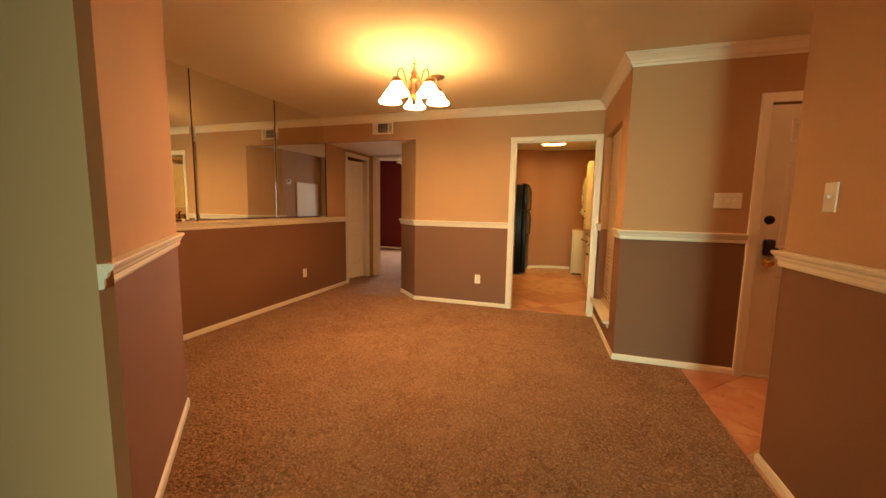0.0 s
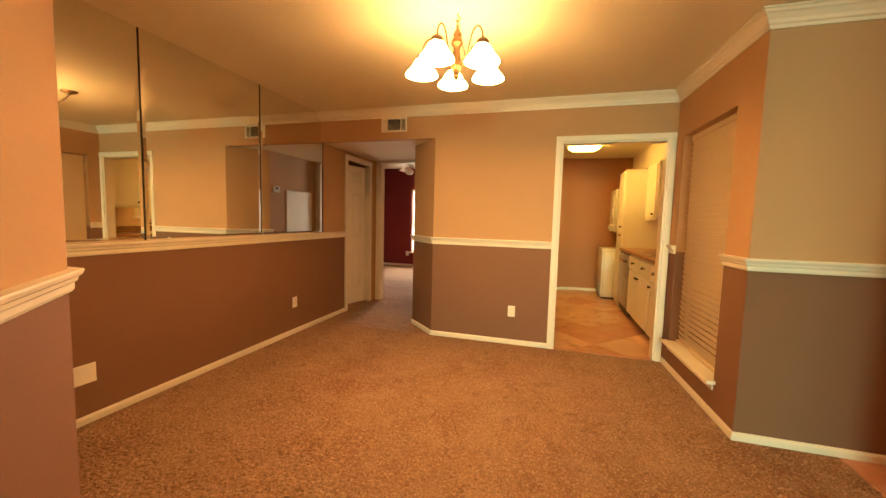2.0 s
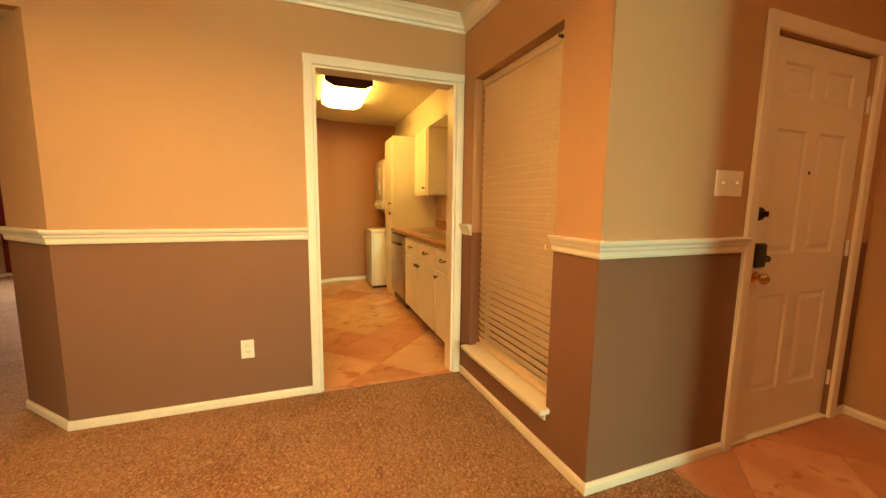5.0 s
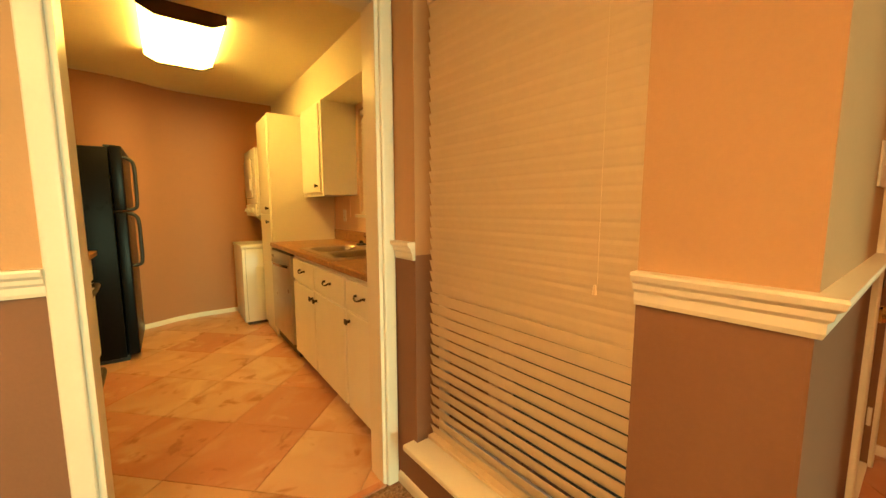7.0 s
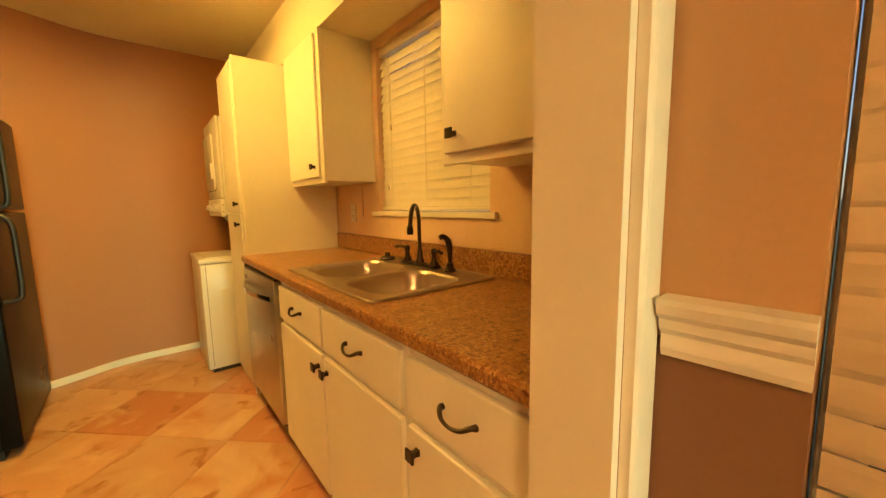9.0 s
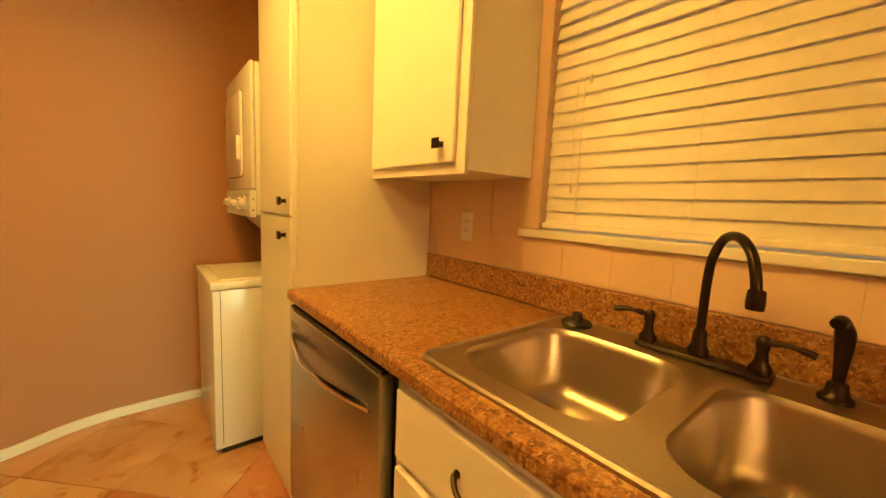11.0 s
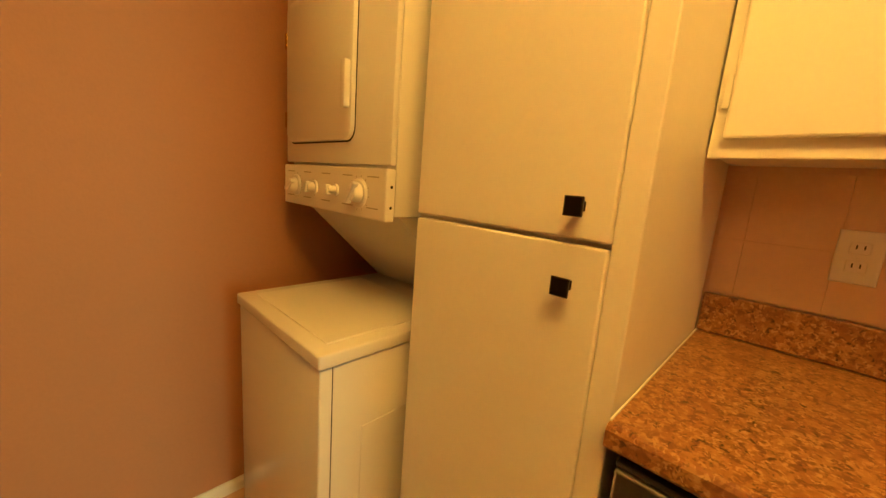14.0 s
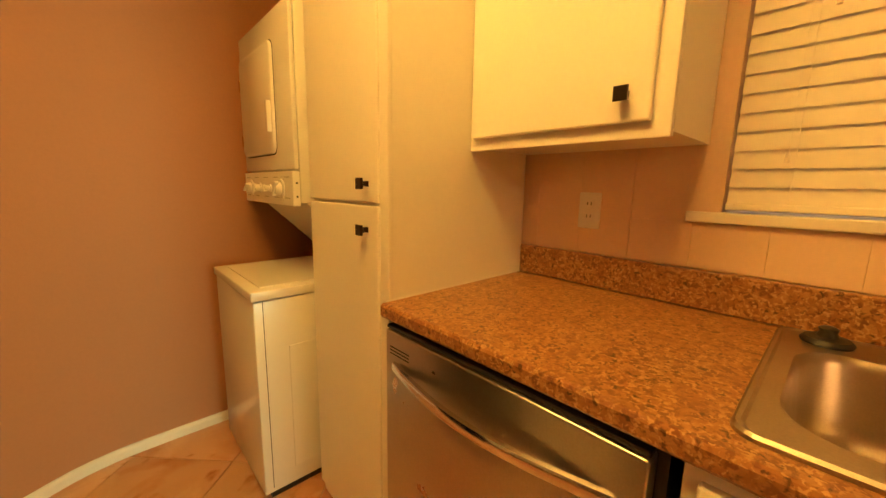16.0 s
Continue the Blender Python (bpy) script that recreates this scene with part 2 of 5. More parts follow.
def add_lathe(bm, profile, centre, axis=(0, 0, 1), steps=24):
    """Turns (radius, height) rows about an axis through centre."""
    rot = Vector((0, 0, 1)).rotation_difference(Vector(axis)).to_matrix()
    c = Vector(centre)
    rings = []
    for r, h in profile:
        if r < 1e-5:
            rings.append([bm.verts.new(c + rot @ Vector((0, 0, h)))])
        else:
            rings.append([bm.verts.new(c + rot @ Vector((r * math.cos(2 * math.pi * i / steps), r * math.sin(2 * math.pi * i / steps), h))) for i in range(steps)])
    for a, b in zip(rings, rings[1:]):
        for i in range(steps):
            j = (i + 1) % steps
            if len(a) == 1 and len(b) > 1:
                bm.faces.new((a[0], b[j], b[i]))
            elif len(b) == 1 and len(a) > 1:
                bm.faces.new((a[i], a[j], b[0]))
            elif len(a) > 1:
                bm.faces.new((a[i], a[j], b[j], b[i]))
    return bm


def add_tube(bm, pts, radius, steps=10, taper=None):
    """A round bar through points."""
    pts = [Vector(p) for p in pts]
    rings, last = [], None
    for i, p in enumerate(pts):
        d = (pts[min(i + 1, len(pts) - 1)] - pts[max(i - 1, 0)]).normalized()
        side = last if last is not None else (Vector((0, 0, 1)) if abs(d.z) < 0.9 else Vector((1, 0, 0)))
        side = (side - d * side.dot(d)).normalized()
        last = side
        up = d.cross(side)
        r = radius if taper is None else radius * taper[min(i, len(taper) - 1)]
        rings.append([bm.verts.new(p + (side * math.cos(2 * math.pi * k / steps) + up * math.sin(2 * math.pi * k / steps)) * r) for k in range(steps)])
    for a, b in zip(rings, rings[1:]):
        for k in range(steps):
            j = (k + 1) % steps
            bm.faces.new((a[k], a[j], b[j], b[k]))
    bm.faces.new(rings[0][::-1])
    bm.faces.new(rings[-1])
    return bm


def curve_points(pts, per=6):
    """A smooth line through points."""
    pts = [Vector(p) for p in pts]
    out = []
    for i in range(len(pts) - 1):
        a, b, c, d = pts[max(i - 1, 0)], pts[i], pts[i + 1], pts[min(i + 2, len(pts) - 1)]
        for k in range(per):
            t = k / per
            out.append(0.5 * (2 * b + (c - a) * t + (2 * a - 5 * b + 4 * c - d) * t * t + (3 * b - a - 3 * c + d) * t ** 3))
    out.append(pts[-1])
    return out


def add_molding(bm, profile, path, closed=False):
    """Sweeps (out, height) rows along a floor-plan path with mitred corners; the room lies to the left of the path."""
    pts = [Vector(p) for p in path]
    n = len(pts)
    rings = []
    for i, p in enumerate(pts):
        d0 = (p - pts[i - 1]).normalized() if i else None
        d1 = (pts[i + 1] - p).normalized() if i < n - 1 else None
        n0 = Vector((-d0.y, d0.x)) if d0 else None
        n1 = Vector((-d1.y, d1.x)) if d1 else None
        if n0 and n1:
            m = (n0 + n1).normalized()
            m = m / max(0.3, m.dot(n0))
        else:
            m = n0 or n1
        rings.append([bm.verts.new((p.x + m.x * o, p.y + m.y * o, z)) for o, z in profile])
    k = len(profile)
    for a, b in zip(rings, rings[1:]):
        for i in range(k):
            j = (i + 1) % k
            bm.faces.new((a[i], b[i], b[j], a[j]))
    bm.faces.new(rings[0])
    bm.faces.new(rings[-1][::-1])
    return bm


def mesh_of(name, bm, mats, smooth=False):
    bmesh.ops.recalc_face_normals(bm, faces=bm.faces)
    me = bpy.data.meshes.new(name)
    if smooth:
        for f in bm.faces:
            f.smooth = True
    bm.to_mesh(me)
    bm.free()
    for m in mats if isinstance(mats, (list, tuple)) else [mats]:
        me.materials.append(m)
    if smooth:
        me.set_sharp_from_angle(angle=radians(38))
    return me


def part(name, bm, mat, parent=None, label="", smooth=False):
    ob = new(name, mesh_of(name, bm, mat, smooth))
    if parent is not None:
        ob.parent = parent
        ob.matrix_parent_inverse = parent.matrix_basis.inverted()
    if label:
        ob["label"] = label
    return ob


def thing(name, label, category, at=(0, 0, 0), group=""):
    ob = new(name)
    ob.empty_display_size = 0.05
    ob.matrix_basis = Matrix.Translation(at)
    return tagged(ob, label, category, group)


def structure(name, bm, mat, label="", category="", smooth=False):
    return tagged(part(name, bm, mat, None, "", smooth), label, category or name.split("_")[0], "", "structure")


RAIL_MID = 1.05


def wall(name, boxes, label, mats=None, prisms=()):
    """A wall of boxes, painted in two colours that meet behind the chair rail."""
    bm = bmesh.new()
    two = mats is None
    for x0, y0, z0, x1, y1, z1 in boxes:
        if two and z0 < RAIL_MID < z1:
            add_box(bm, x0, y0, z0, x1, y1, RAIL_MID, 0, 1)
            add_box(bm, x0, y0, RAIL_MID, x1, y1, z1, 0, 0)
        else:
            add_box(bm, x0, y0, z0, x1, y1, z1, 0, 1 if two and z1 <= RAIL_MID else 0)
    for pts, z0, z1 in prisms:
        if two and z0 < RAIL_MID < z1:
            add_prism(bm, pts, z0, RAIL_MID, 1)
            add_prism(bm, pts, RAIL_MID, z1, 0)
        else:
            add_prism(bm, pts, z0, z1, 1 if two and z1 <= RAIL_MID else 0)
    return structure(name, bm, mats or [paint_upper, paint_lower], label, "wall")


CEIL = 2.47

# ---- the large structure ----
def carpet_sheet(x0, y0, x1, y1, step):
    """A sheet of cut pile, its tufts standing a few millimetres up and down."""
    nx, ny = int((x1 - x0) / step) + 1, int((y1 - y0) / step) + 1
    rng = np.random.default_rng(5)
    gx, gy = np.meshgrid(np.linspace(x0, x1, nx), np.linspace(y0, y1, ny), indexing="ij")
    jx, jy = rng.uniform(-0.3, 0.3, gx.shape) * step, rng.uniform(-0.3, 0.3, gx.shape) * step
    jx[0, :] = jx[-1, :] = jy[:, 0] = jy[:, -1] = 0
    z = rng.uniform(-0.009, 0.001, gx.shape)
    verts = np.stack([gx + jx, gy + jy, z], axis=-1).reshape(-1, 3)
    i, j = np.meshgrid(np.arange(nx - 1), np.arange(ny - 1), indexing="ij")
    a = (i * ny + j).ravel()
    faces = np.stack([a, a + ny, a + ny + 1, a + 1], axis=-1)
    me = bpy.data.meshes.new("floor")
    me.from_pydata(verts.tolist(), [], faces.tolist())
    me.materials.append(carpet_mat)
    return me


tagged(new("floor", carpet_sheet(-2.66, -0.5, 1.59, 4.40, 0.011)), "tan cut-pile carpet, trodden and slightly mottled", "carpet", "", "structure")
structure("floor_living", add_prism(bmesh.new(), [(-3.2, -7.6), (3.2, -7.6), (3.2, 1.0), (1.59, 1.0), (1.59, -0.5), (-2.66, -0.5), (-2.66, 1.3), (-3.2, 1.3)], -0.06, -0.002), carpet_mat, "tan cut-pile carpet in the living room", "carpet")
structure("floor_hall", add_prism(bmesh.new(), [(-2.66, 4.40), (-1.2, 4.40), (-1.4, 4.8), (-1.4, 5.80), (-0.6, 5.80), (-0.6, 10.0), (-6.0, 10.0), (-6.0, 5.80), (-4.0, 5.80), (-4.0, 4.5), (-2.66, 4.5)], -0.06, -0.002), carpet_mat, "tan cut-pile carpet in the hall and bedroom", "carpet")
structure("kitchen_subfloor", add_prism(bmesh.new(), [(-1.1, 4.41), (1.75, 4.41), (1.75, 8.3), (-1.1, 8.3)], -0.06, -0.006), grout, "grout bed under the kitchen tiles", "floor")
structure("entry_subfloor", add_prism(bmesh.new(), [(1.59, 1.0), (3.2, 1.0), (3.2, 3.2), (1.59, 3.2)], -0.06, -0.006), grout, "grout bed under the entry tiles", "floor")
structure("ceiling", add_box(bmesh.new(), -3.2, -7.6, CEIL, 3.2, 4.46, CEIL + 0.1), paint_ceiling, "cream textured ceiling over the dining room", "ceiling")
structure("kitchen_ceiling", add_box(bmesh.new(), -1.1, 4.46, CEIL, 1.8, 8.3, CEIL + 0.1), kitchen_ceiling_paint, "cream textured kitchen ceiling", "ceiling")
structure("hall_ceiling", add_box(bmesh.new(), -3.9, 4.46, 2.14, -1.2, 5.78, 2.24), paint_ceiling, "dropped ceiling of the short hall", "ceiling")
structure("bedroom_ceiling", add_box(bmesh.new(), -6.0, 5.88, 2.60, -0.6, 10.0, 2.7), paint_white, "white bedroom ceiling", "ceiling")

# far wall with the kitchen doorway and the hall opening
wall("wall_north", [(-1.25, 4.40, 0, 0.042, 4.46, CEIL), (0.042, 4.40, 2.058, 0.968, 4.46, CEIL), (0.968, 4.40, 0, 1.15, 4.46, CEIL), (-2.76, 4.40, 2.14, -1.25, 4.46, CEIL)],
     "two-tone dining wall, tan above and mauve-brown below the rail")
wall("wall_kitchen_south", [(-1.0, 4.46, 0, 0.042, 4.52, CEIL), (0.042, 4.46, 2.058, 0.968, 4.52, CEIL), (0.968, 4.46, 0, 1.74, 4.52, CEIL)], "pinkish beige kitchen wall round the doorway", [paint_kitchen])
wall("wall_hall_corner", [], "angled two-tone wall at the hall", None,
     [([(-1.25, 4.40), (-1.25, 4.462), (-1.51, 4.80), (-1.51, 5.78), (-1.61, 5.78), (-1.61, 4.76)], 0, 2.14)])
wall("wall_window", [(1.09, 3.126, 0, 1.24, 3.40, CEIL), (1.09, 4.25, 0, 1.24, 4.40, CEIL), (1.09, 3.40, 0, 1.24, 4.25, 0.225), (1.09, 3.40, 2.05, 1.24, 4.25, CEIL)], "two-tone wall with a deep window recess")
wall("wall_entry", [(1.085, 3.12, 0, 2.01, 3.24, CEIL), (2.01, 3.12, 2.05, 2.87, 3.24, CEIL), (2.87, 3.12, 0, 3.16, 3.24, CEIL)], "two-tone entry wall round the front door")

wall("wall_east", [(3.04, 0.9, 0, 3.16, 3.12, CEIL)], "plain tan foyer wall", [paint_upper])
wall("wall_foyer_back", [(1.74, 0.9, 0, 3.04, 1.0, CEIL)], "plain tan foyer wall", [paint_upper])
wall("wall_stub_east", [(1.62, -1.2, 0, 1.74, 1.94, CEIL)], "two-tone wall end beside the foyer")
wall("wall_west", [(-2.76, 1.30, 0, -2.66, 4.96, CEIL)], "two-tone wall under the mirrors")
wall("wall_stub_west", [(-2.66, 1.30, 0, -1.57, 1.40, CEIL)], "two-tone wall beside the mirrors", None,
     [([(-1.57, 1.40), (-1.60, 1.30), (-0.82, 0.52), (-0.655, 0.485)], 0, CEIL)])
wall("wall_living_north", [(-3.2, 0.485, 0, -0.655, 0.525, CEIL)], "plain tan living room wall", [paint_upper])
wall("wall_living", [(-3.2, -7.6, 0, -3.1, 0.52, CEIL), (3.1, -7.6, 0, 3.2, 0.9, CEIL), (-3.1, -7.6, 0, 0.55, -7.5, CEIL), (2.05, -7.6, 0, 3.1, -7.5, CEIL), (0.55, -7.6, 2.1, 2.05, -7.5, CEIL)], "plain tan living room wall with a patio door opening", [paint_upper])
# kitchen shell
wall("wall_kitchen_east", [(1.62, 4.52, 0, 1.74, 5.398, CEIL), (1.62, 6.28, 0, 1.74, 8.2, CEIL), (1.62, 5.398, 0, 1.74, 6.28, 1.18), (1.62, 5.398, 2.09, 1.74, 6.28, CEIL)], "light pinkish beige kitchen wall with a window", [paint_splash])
END_WALL = [tuple(p) for p in curve_points([(1.62, 8.13, 0), (0.62, 8.13, 0), (0.30, 8.095, 0), (0.06, 7.975, 0), (-0.16, 7.895, 0), (-0.45, 7.875, 0), (-1.0, 7.87, 0)], 5)]
bm = add_prism(bmesh.new(), [(x, y) for x, y, z in END_WALL] + [(-1.0, 8.27), (1.62, 8.27)], 0, CEIL)
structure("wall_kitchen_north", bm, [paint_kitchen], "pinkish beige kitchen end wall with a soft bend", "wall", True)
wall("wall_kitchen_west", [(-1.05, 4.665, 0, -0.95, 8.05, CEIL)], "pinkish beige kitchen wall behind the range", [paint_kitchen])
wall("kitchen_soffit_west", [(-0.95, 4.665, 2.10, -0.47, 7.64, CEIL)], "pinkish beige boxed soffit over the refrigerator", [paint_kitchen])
wall("kitchen_soffit", [(1.32, 4.52, 2.14, 1.62, 8.13, CEIL)], "cream boxed soffit over the wall cabinets", [kitchen_ceiling_paint])
# hall, closet and bedroom
wall("wall_hall_west", [(-2.76, 4.96, 2.05, -2.66, 5.66, 2.14), (-2.76, 5.66, 0, -2.66, 5.78, 2.14)], "tan hall wall with a closet door opening", [paint_upper])
wall("wall_hall_north", [(-2.76, 5.78, 0, -2.546, 5.88, 2.6), (-2.546, 5.78, 2.12, -1.68, 5.88, 2.6), (-1.68, 5.78, 0, -0.6, 5.88, 2.6), (-6.0, 5.78, 0, -2.76, 5.88, 2.6)], "tan hall wall with the bedroom doorway", [paint_upper])
wall("wall_closet", [(-3.9, 4.5, 0, -3.8, 5.78, 2.14), (-3.8, 4.5, 0, -2.76, 4.6, 2.14)], "white closet wall", [paint_white])
wall("wall_bedroom_north", [(-6.0, 9.85, 0, -3.60, 9.97, 2.6), (-2.6, 9.85, 0, -0.6, 9.97, 2.6), (-3.60, 9.85, 0, -2.6, 9.97, 0.38), (-3.60, 9.85, 2.05, -2.6, 9.97, 2.6)], "dark maroon bedroom wall", [paint_maroon])
wall("wall_bedroom_side", [(-0.7, 5.88, 0, -0.6, 9.85, 2.6)], "dark maroon bedroom wall", [paint_maroon])
wall("wall_bedroom_west", [(-4.72, 5.88, 0, -4.60, 9.85, 2.6)], "plain tan bedroom wall", [paint_upper])
backdrop_glow = material("bright_outdoor_haze", (0.8, 0.82, 0.8), 0.9, emit=0.6, emit_color=(1.0, 0.96, 0.82))
structure("backdrop", add_box(bmesh.new(), 2.05, 5.15, 1.0, 2.08, 6.35, 2.4), backdrop_glow, "bright hazy daylight outside the kitchen window", "backdrop")
structure("ground", add_box(bmesh.new(), -400, -400, -0.4, 400, 400, -0.1), grass, "plain ground outside the flat", "ground")

# mouldings
CROWN = [(0, CEIL - 0.095), (0.010, CEIL - 0.095), (0.014, CEIL - 0.078), (0.024, CEIL - 0.072), (0.030, CEIL - 0.055), (0.050, CEIL - 0.030), (0.060, CEIL - 0.024), (0.066, CEIL - 0.012), (0.075, CEIL - 0.010), (0.075, CEIL - 0.001), (0, CEIL - 0.001)]
RAIL = [(0, 1.012), (0.010, 1.012), (0.014, 1.022), (0.014, 1.040), (0.022, 1.048), (0.024, 1.060), (0.034, 1.068), (0.038, 1.080), (0.036, 1.086), (0, 1.086)]
BASE = [(0, 0.001), (0.013, 0.001), (0.013, 0.036), (0.010, 0.043), (0.006, 0.049), (0, 0.051)]
structure("trim_crown", add_molding(bmesh.new(), CROWN, [(3.04, 1.0), (3.04, 3.12), (1.085, 3.12), (1.03, 4.40), (-2.66, 4.40)]), trim_white, "white painted crown moulding", "crown moulding")
ENTRY_RAIL = [(o, z + 0.018) for o, z in RAIL]
for path in ([(1.945, 3.12), (1.085, 3.12), (1.073, 3.40)], [(1.037, 4.25), (1.031, 4.38)]):
    structure("trim_chair_rail", add_molding(bmesh.new(), ENTRY_RAIL, path), trim_white, "white painted chair rail moulding", "chair rail")
for path in ([(-0.012, 4.40), (-1.25, 4.40), (-1.61, 4.76), (-1.61, 4.79)],
             [(-2.66, 4.955), (-2.66, 1.40), (-1.57, 1.40), (-0.655, 0.485)], [(1.62, -1.2), (1.62, 1.94), (1.74, 1.94)]):
    structure("trim_chair_rail", add_molding(bmesh.new(), RAIL, path), trim_white, "white painted chair rail moulding", "chair rail")
for path in ([(1.945, 3.12), (1.085, 3.12), (1.031, 4.385)], [(-0.012, 4.40), (-1.25, 4.40), (-1.61, 4.76), (-1.61, 5.78)],
             [(-2.66, 4.935), (-2.66, 1.40), (-1.57, 1.40), (-0.655, 0.485), (-3.1, 0.485)], [(1.62, -1.2), (1.62, 1.94), (1.74, 1.94)],
             [(3.04, 1.0), (3.04, 3.12), (2.94, 3.12)], [(x, y) for x, y, z in END_WALL if -0.93 < x < 1.05], [(-0.7, 9.85), (-4.60, 9.85), (-4.60, 5.88)]):
    structure("baseboard", add_molding(bmesh.new(), BASE, path), trim_white, "white painted baseboard", "baseboard")


# ---- dining room and entry ----
def casing(name, x0, x1, top, y, depth, label, width=0.068, face=-1):
    """Door casing on a wall that faces -y (face -1), with jambs through the wall."""
    t = thing(name, label, "door frame")
    t["kind"] = "structure"
    prof = [(0, 0), (0, 0.013), (0.004, 0.0165), (0.010, 0.0175), (width - 0.010, 0.0175), (width - 0.004, 0.0165), (width, 0.013), (width, 0)]
    for side, x in ((-1, x0), (1, x1)):
        part("jamb_casing", add_extrusion(bmesh.new(), prof, (x, y, 0.001), (side, 0, 0), (0, face, 0), (0, 0, top)), trim_white, t)
    bm = bmesh.new()
    add_extrusion(bm, prof, (x0 - width, y, top), (0, 0, 1), (0, face, 0), (x1 - x0 + 2 * width, 0, 0))
    part("head_casing", bm, trim_white, t)
    if depth:
        ya, yb = y - face * 0.001, y - face * depth
        part("jamb", box(x0, ya, 0.001, x0 + 0.016, yb, top - 0.016), trim_white, t)
        part("jamb", box(x1 - 0.016, ya, 0.001, x1, yb, top - 0.016), trim_white, t)
        part("head_jamb", box(x0, ya, top - 0.016, x1, yb, top - 0.001), trim_white, t)
    return t


casing("door_1", 0.042, 0.968, 2.058, 4.40, 0.12, "white painted casing round the open kitchen doorway", 0.054)
casing("door_2", 2.01, 2.87, 2.05, 3.12, 0.0, "white painted casing round the front door")
casing("door_3", -2.546, -1.68, 2.12, 5.78, 0.10, "cream painted casing round the bedroom doorway")
t = thing("door_4", "cream painted casing round the closet doorway", "door frame")
t["kind"] = "structure"
part("jamb_casing", box(-2.66, 4.935, 0.001, -2.642, 5.0, 2.10, 0.004), trim_white, t)
part("jamb_casing", box(-2.66, 5.62, 0.001, -2.642, 5.685, 2.10, 0.004), trim_white, t)
part("head_casing", box(-2.66, 5.0, 2.035, -2.642, 5.62, 2.10, 0.004), trim_white, t)
part("jamb", box(-2.765, 4.962, 0.001, -2.661, 4.978, 2.035), trim_white, t)
part("jamb", box(-2.765, 5.642, 0.001, -2.661, 5.658, 2.035), trim_white, t)


def panel_door(width, height, thick, rows, cols):
    """A moulded door leaf: x along the leaf from the hinge, y thickness, front at y=0 facing -y."""
    bm = bmesh.new()
    xs = sorted({0, width} | {v for c in cols for v in c})
    zs = sorted({0, height} | {v for r in rows for v in r})
    def is_panel(x, z):
        return any(a <= x <= b for a, b in cols) and any(a <= z <= b for a, b in rows)
    for side in (0, 1):
        y0 = 0 if side == 0 else thick
        s = 1 if side == 0 else -1
        for xa, xb in zip(xs, xs[1:]):
            for za, zb in zip(zs, zs[1:]):
                if is_panel((xa + xb) / 2, (za + zb) / 2):
                    steps = [(0, 0), (0.010, 0.009), (0.022, 0.009), (0.040, 0.002)]
                    rings = [[bm.verts.new((x, y0 + s * d, z)) for x, z in ((xa + i, za + i), (xb - i, za + i), (xb - i, zb - i), (xa + i, zb - i))] for i, d in steps]
                    for a, b in zip(rings, rings[1:]):
                        for k in range(4):
                            bm.faces.new((a[k], a[(k + 1) % 4], b[(k + 1) % 4], b[k]))
                    bm.faces.new(rings[-1])
                else:
                    bm.faces.new([bm.verts.new((x, y0, z)) for x, z in ((xa, za), (xb, za), (xb, zb), (xa, zb))])
    for quad in (((0, 0, 0), (0, thick, 0), (0, thick, height), (0, 0, height)), ((width, 0, 0), (width, thick, 0), (width, thick, height), (width, 0, height)),
                 ((0, 0, height), (width, 0, height), (width, thick, height), (0, thick, height)), ((0, 0, 0), (width, 0, 0), (width, thick, 0), (0, thick, 0))):
        bm.faces.new([bm.verts.new(q) for q in quad])
    bmesh.ops.remove_doubles(bm, verts=bm.verts, dist=0.0004)
    return bm


ROWS = [(0.24, 0.77), (0.99, 1.61), (1.76, 1.92)]
COLS = [(0.135, 0.385), (0.475, 0.725)]
door = thing("front_door", "closed white six-panel front door with dark lock", "door", (2.01, 3.145, 0.0))
leaf = panel_door(0.852, 2.022, 0.044, ROWS, COLS)
bmesh.ops.translate(leaf, vec=(2.014, 3.145, 0.018), verts=leaf.verts)
part("leaf", leaf, trim_white, door)
bolt = part("deadbolt", add_lathe(bmesh.new(), [(0, -0.022), (0.012, -0.022), (0.022, -0.018), (0.032, -0.008), (0.034, 0), (0, 0)][::1], (2.084, 3.145, 1.212), (0, 1, 0)), bronze, door, "dark bronze deadbolt turn", True)
part("thumb_turn", box(2.078, 3.105, 1.198, 2.090, 3.125, 1.226, 0.003), bronze, bolt)
lock = part("keypad_lock", add_box(bmesh.new(), 2.058, 3.112, 0.945, 2.128, 3.145, 1.068, 0.014, 0, 3), black_plastic, door, "black plastic lock housing", True)
part("lock_turn", add_lathe(bmesh.new(), [(0, -0.02), (0.014, -0.02), (0.017, -0.014), (0.017, 0), (0, 0)], (2.131, 3.125, 0.99), (0, 1, 0)), black_plastic, lock, "", True)
knob = part("door_knob", add_lathe(bmesh.new(), [(0, -0.066), (0.014, -0.066), (0.025, -0.058), (0.029, -0.046), (0.024, -0.033), (0.013, -0.026), (0.012, -0.012), (0.030, -0.008), (0.032, 0), (0, 0)], (2.096, 3.145, 0.893), (0, 1, 0)), brass, door, "polished brass knob", True)
part("peephole", add_lathe(bmesh.new(), [(0, -0.003), (0.007, -0.004), (0.009, 0), (0, 0)], (2.445, 3.145, 1.424), (0, 1, 0), 14), black_plastic, door, "", True)
for z in (0.25, 1.02, 1.80):
    part("hinge", add_tube(bmesh.new(), [(2.869, 3.133, z - 0.045), (2.869, 3.133, z + 0.045)], 0.008), trim_white, door)
part("threshold", box(2.012, 3.118, 0.0, 2.868, 3.20, 0.018, 0.004), trim_white, door)

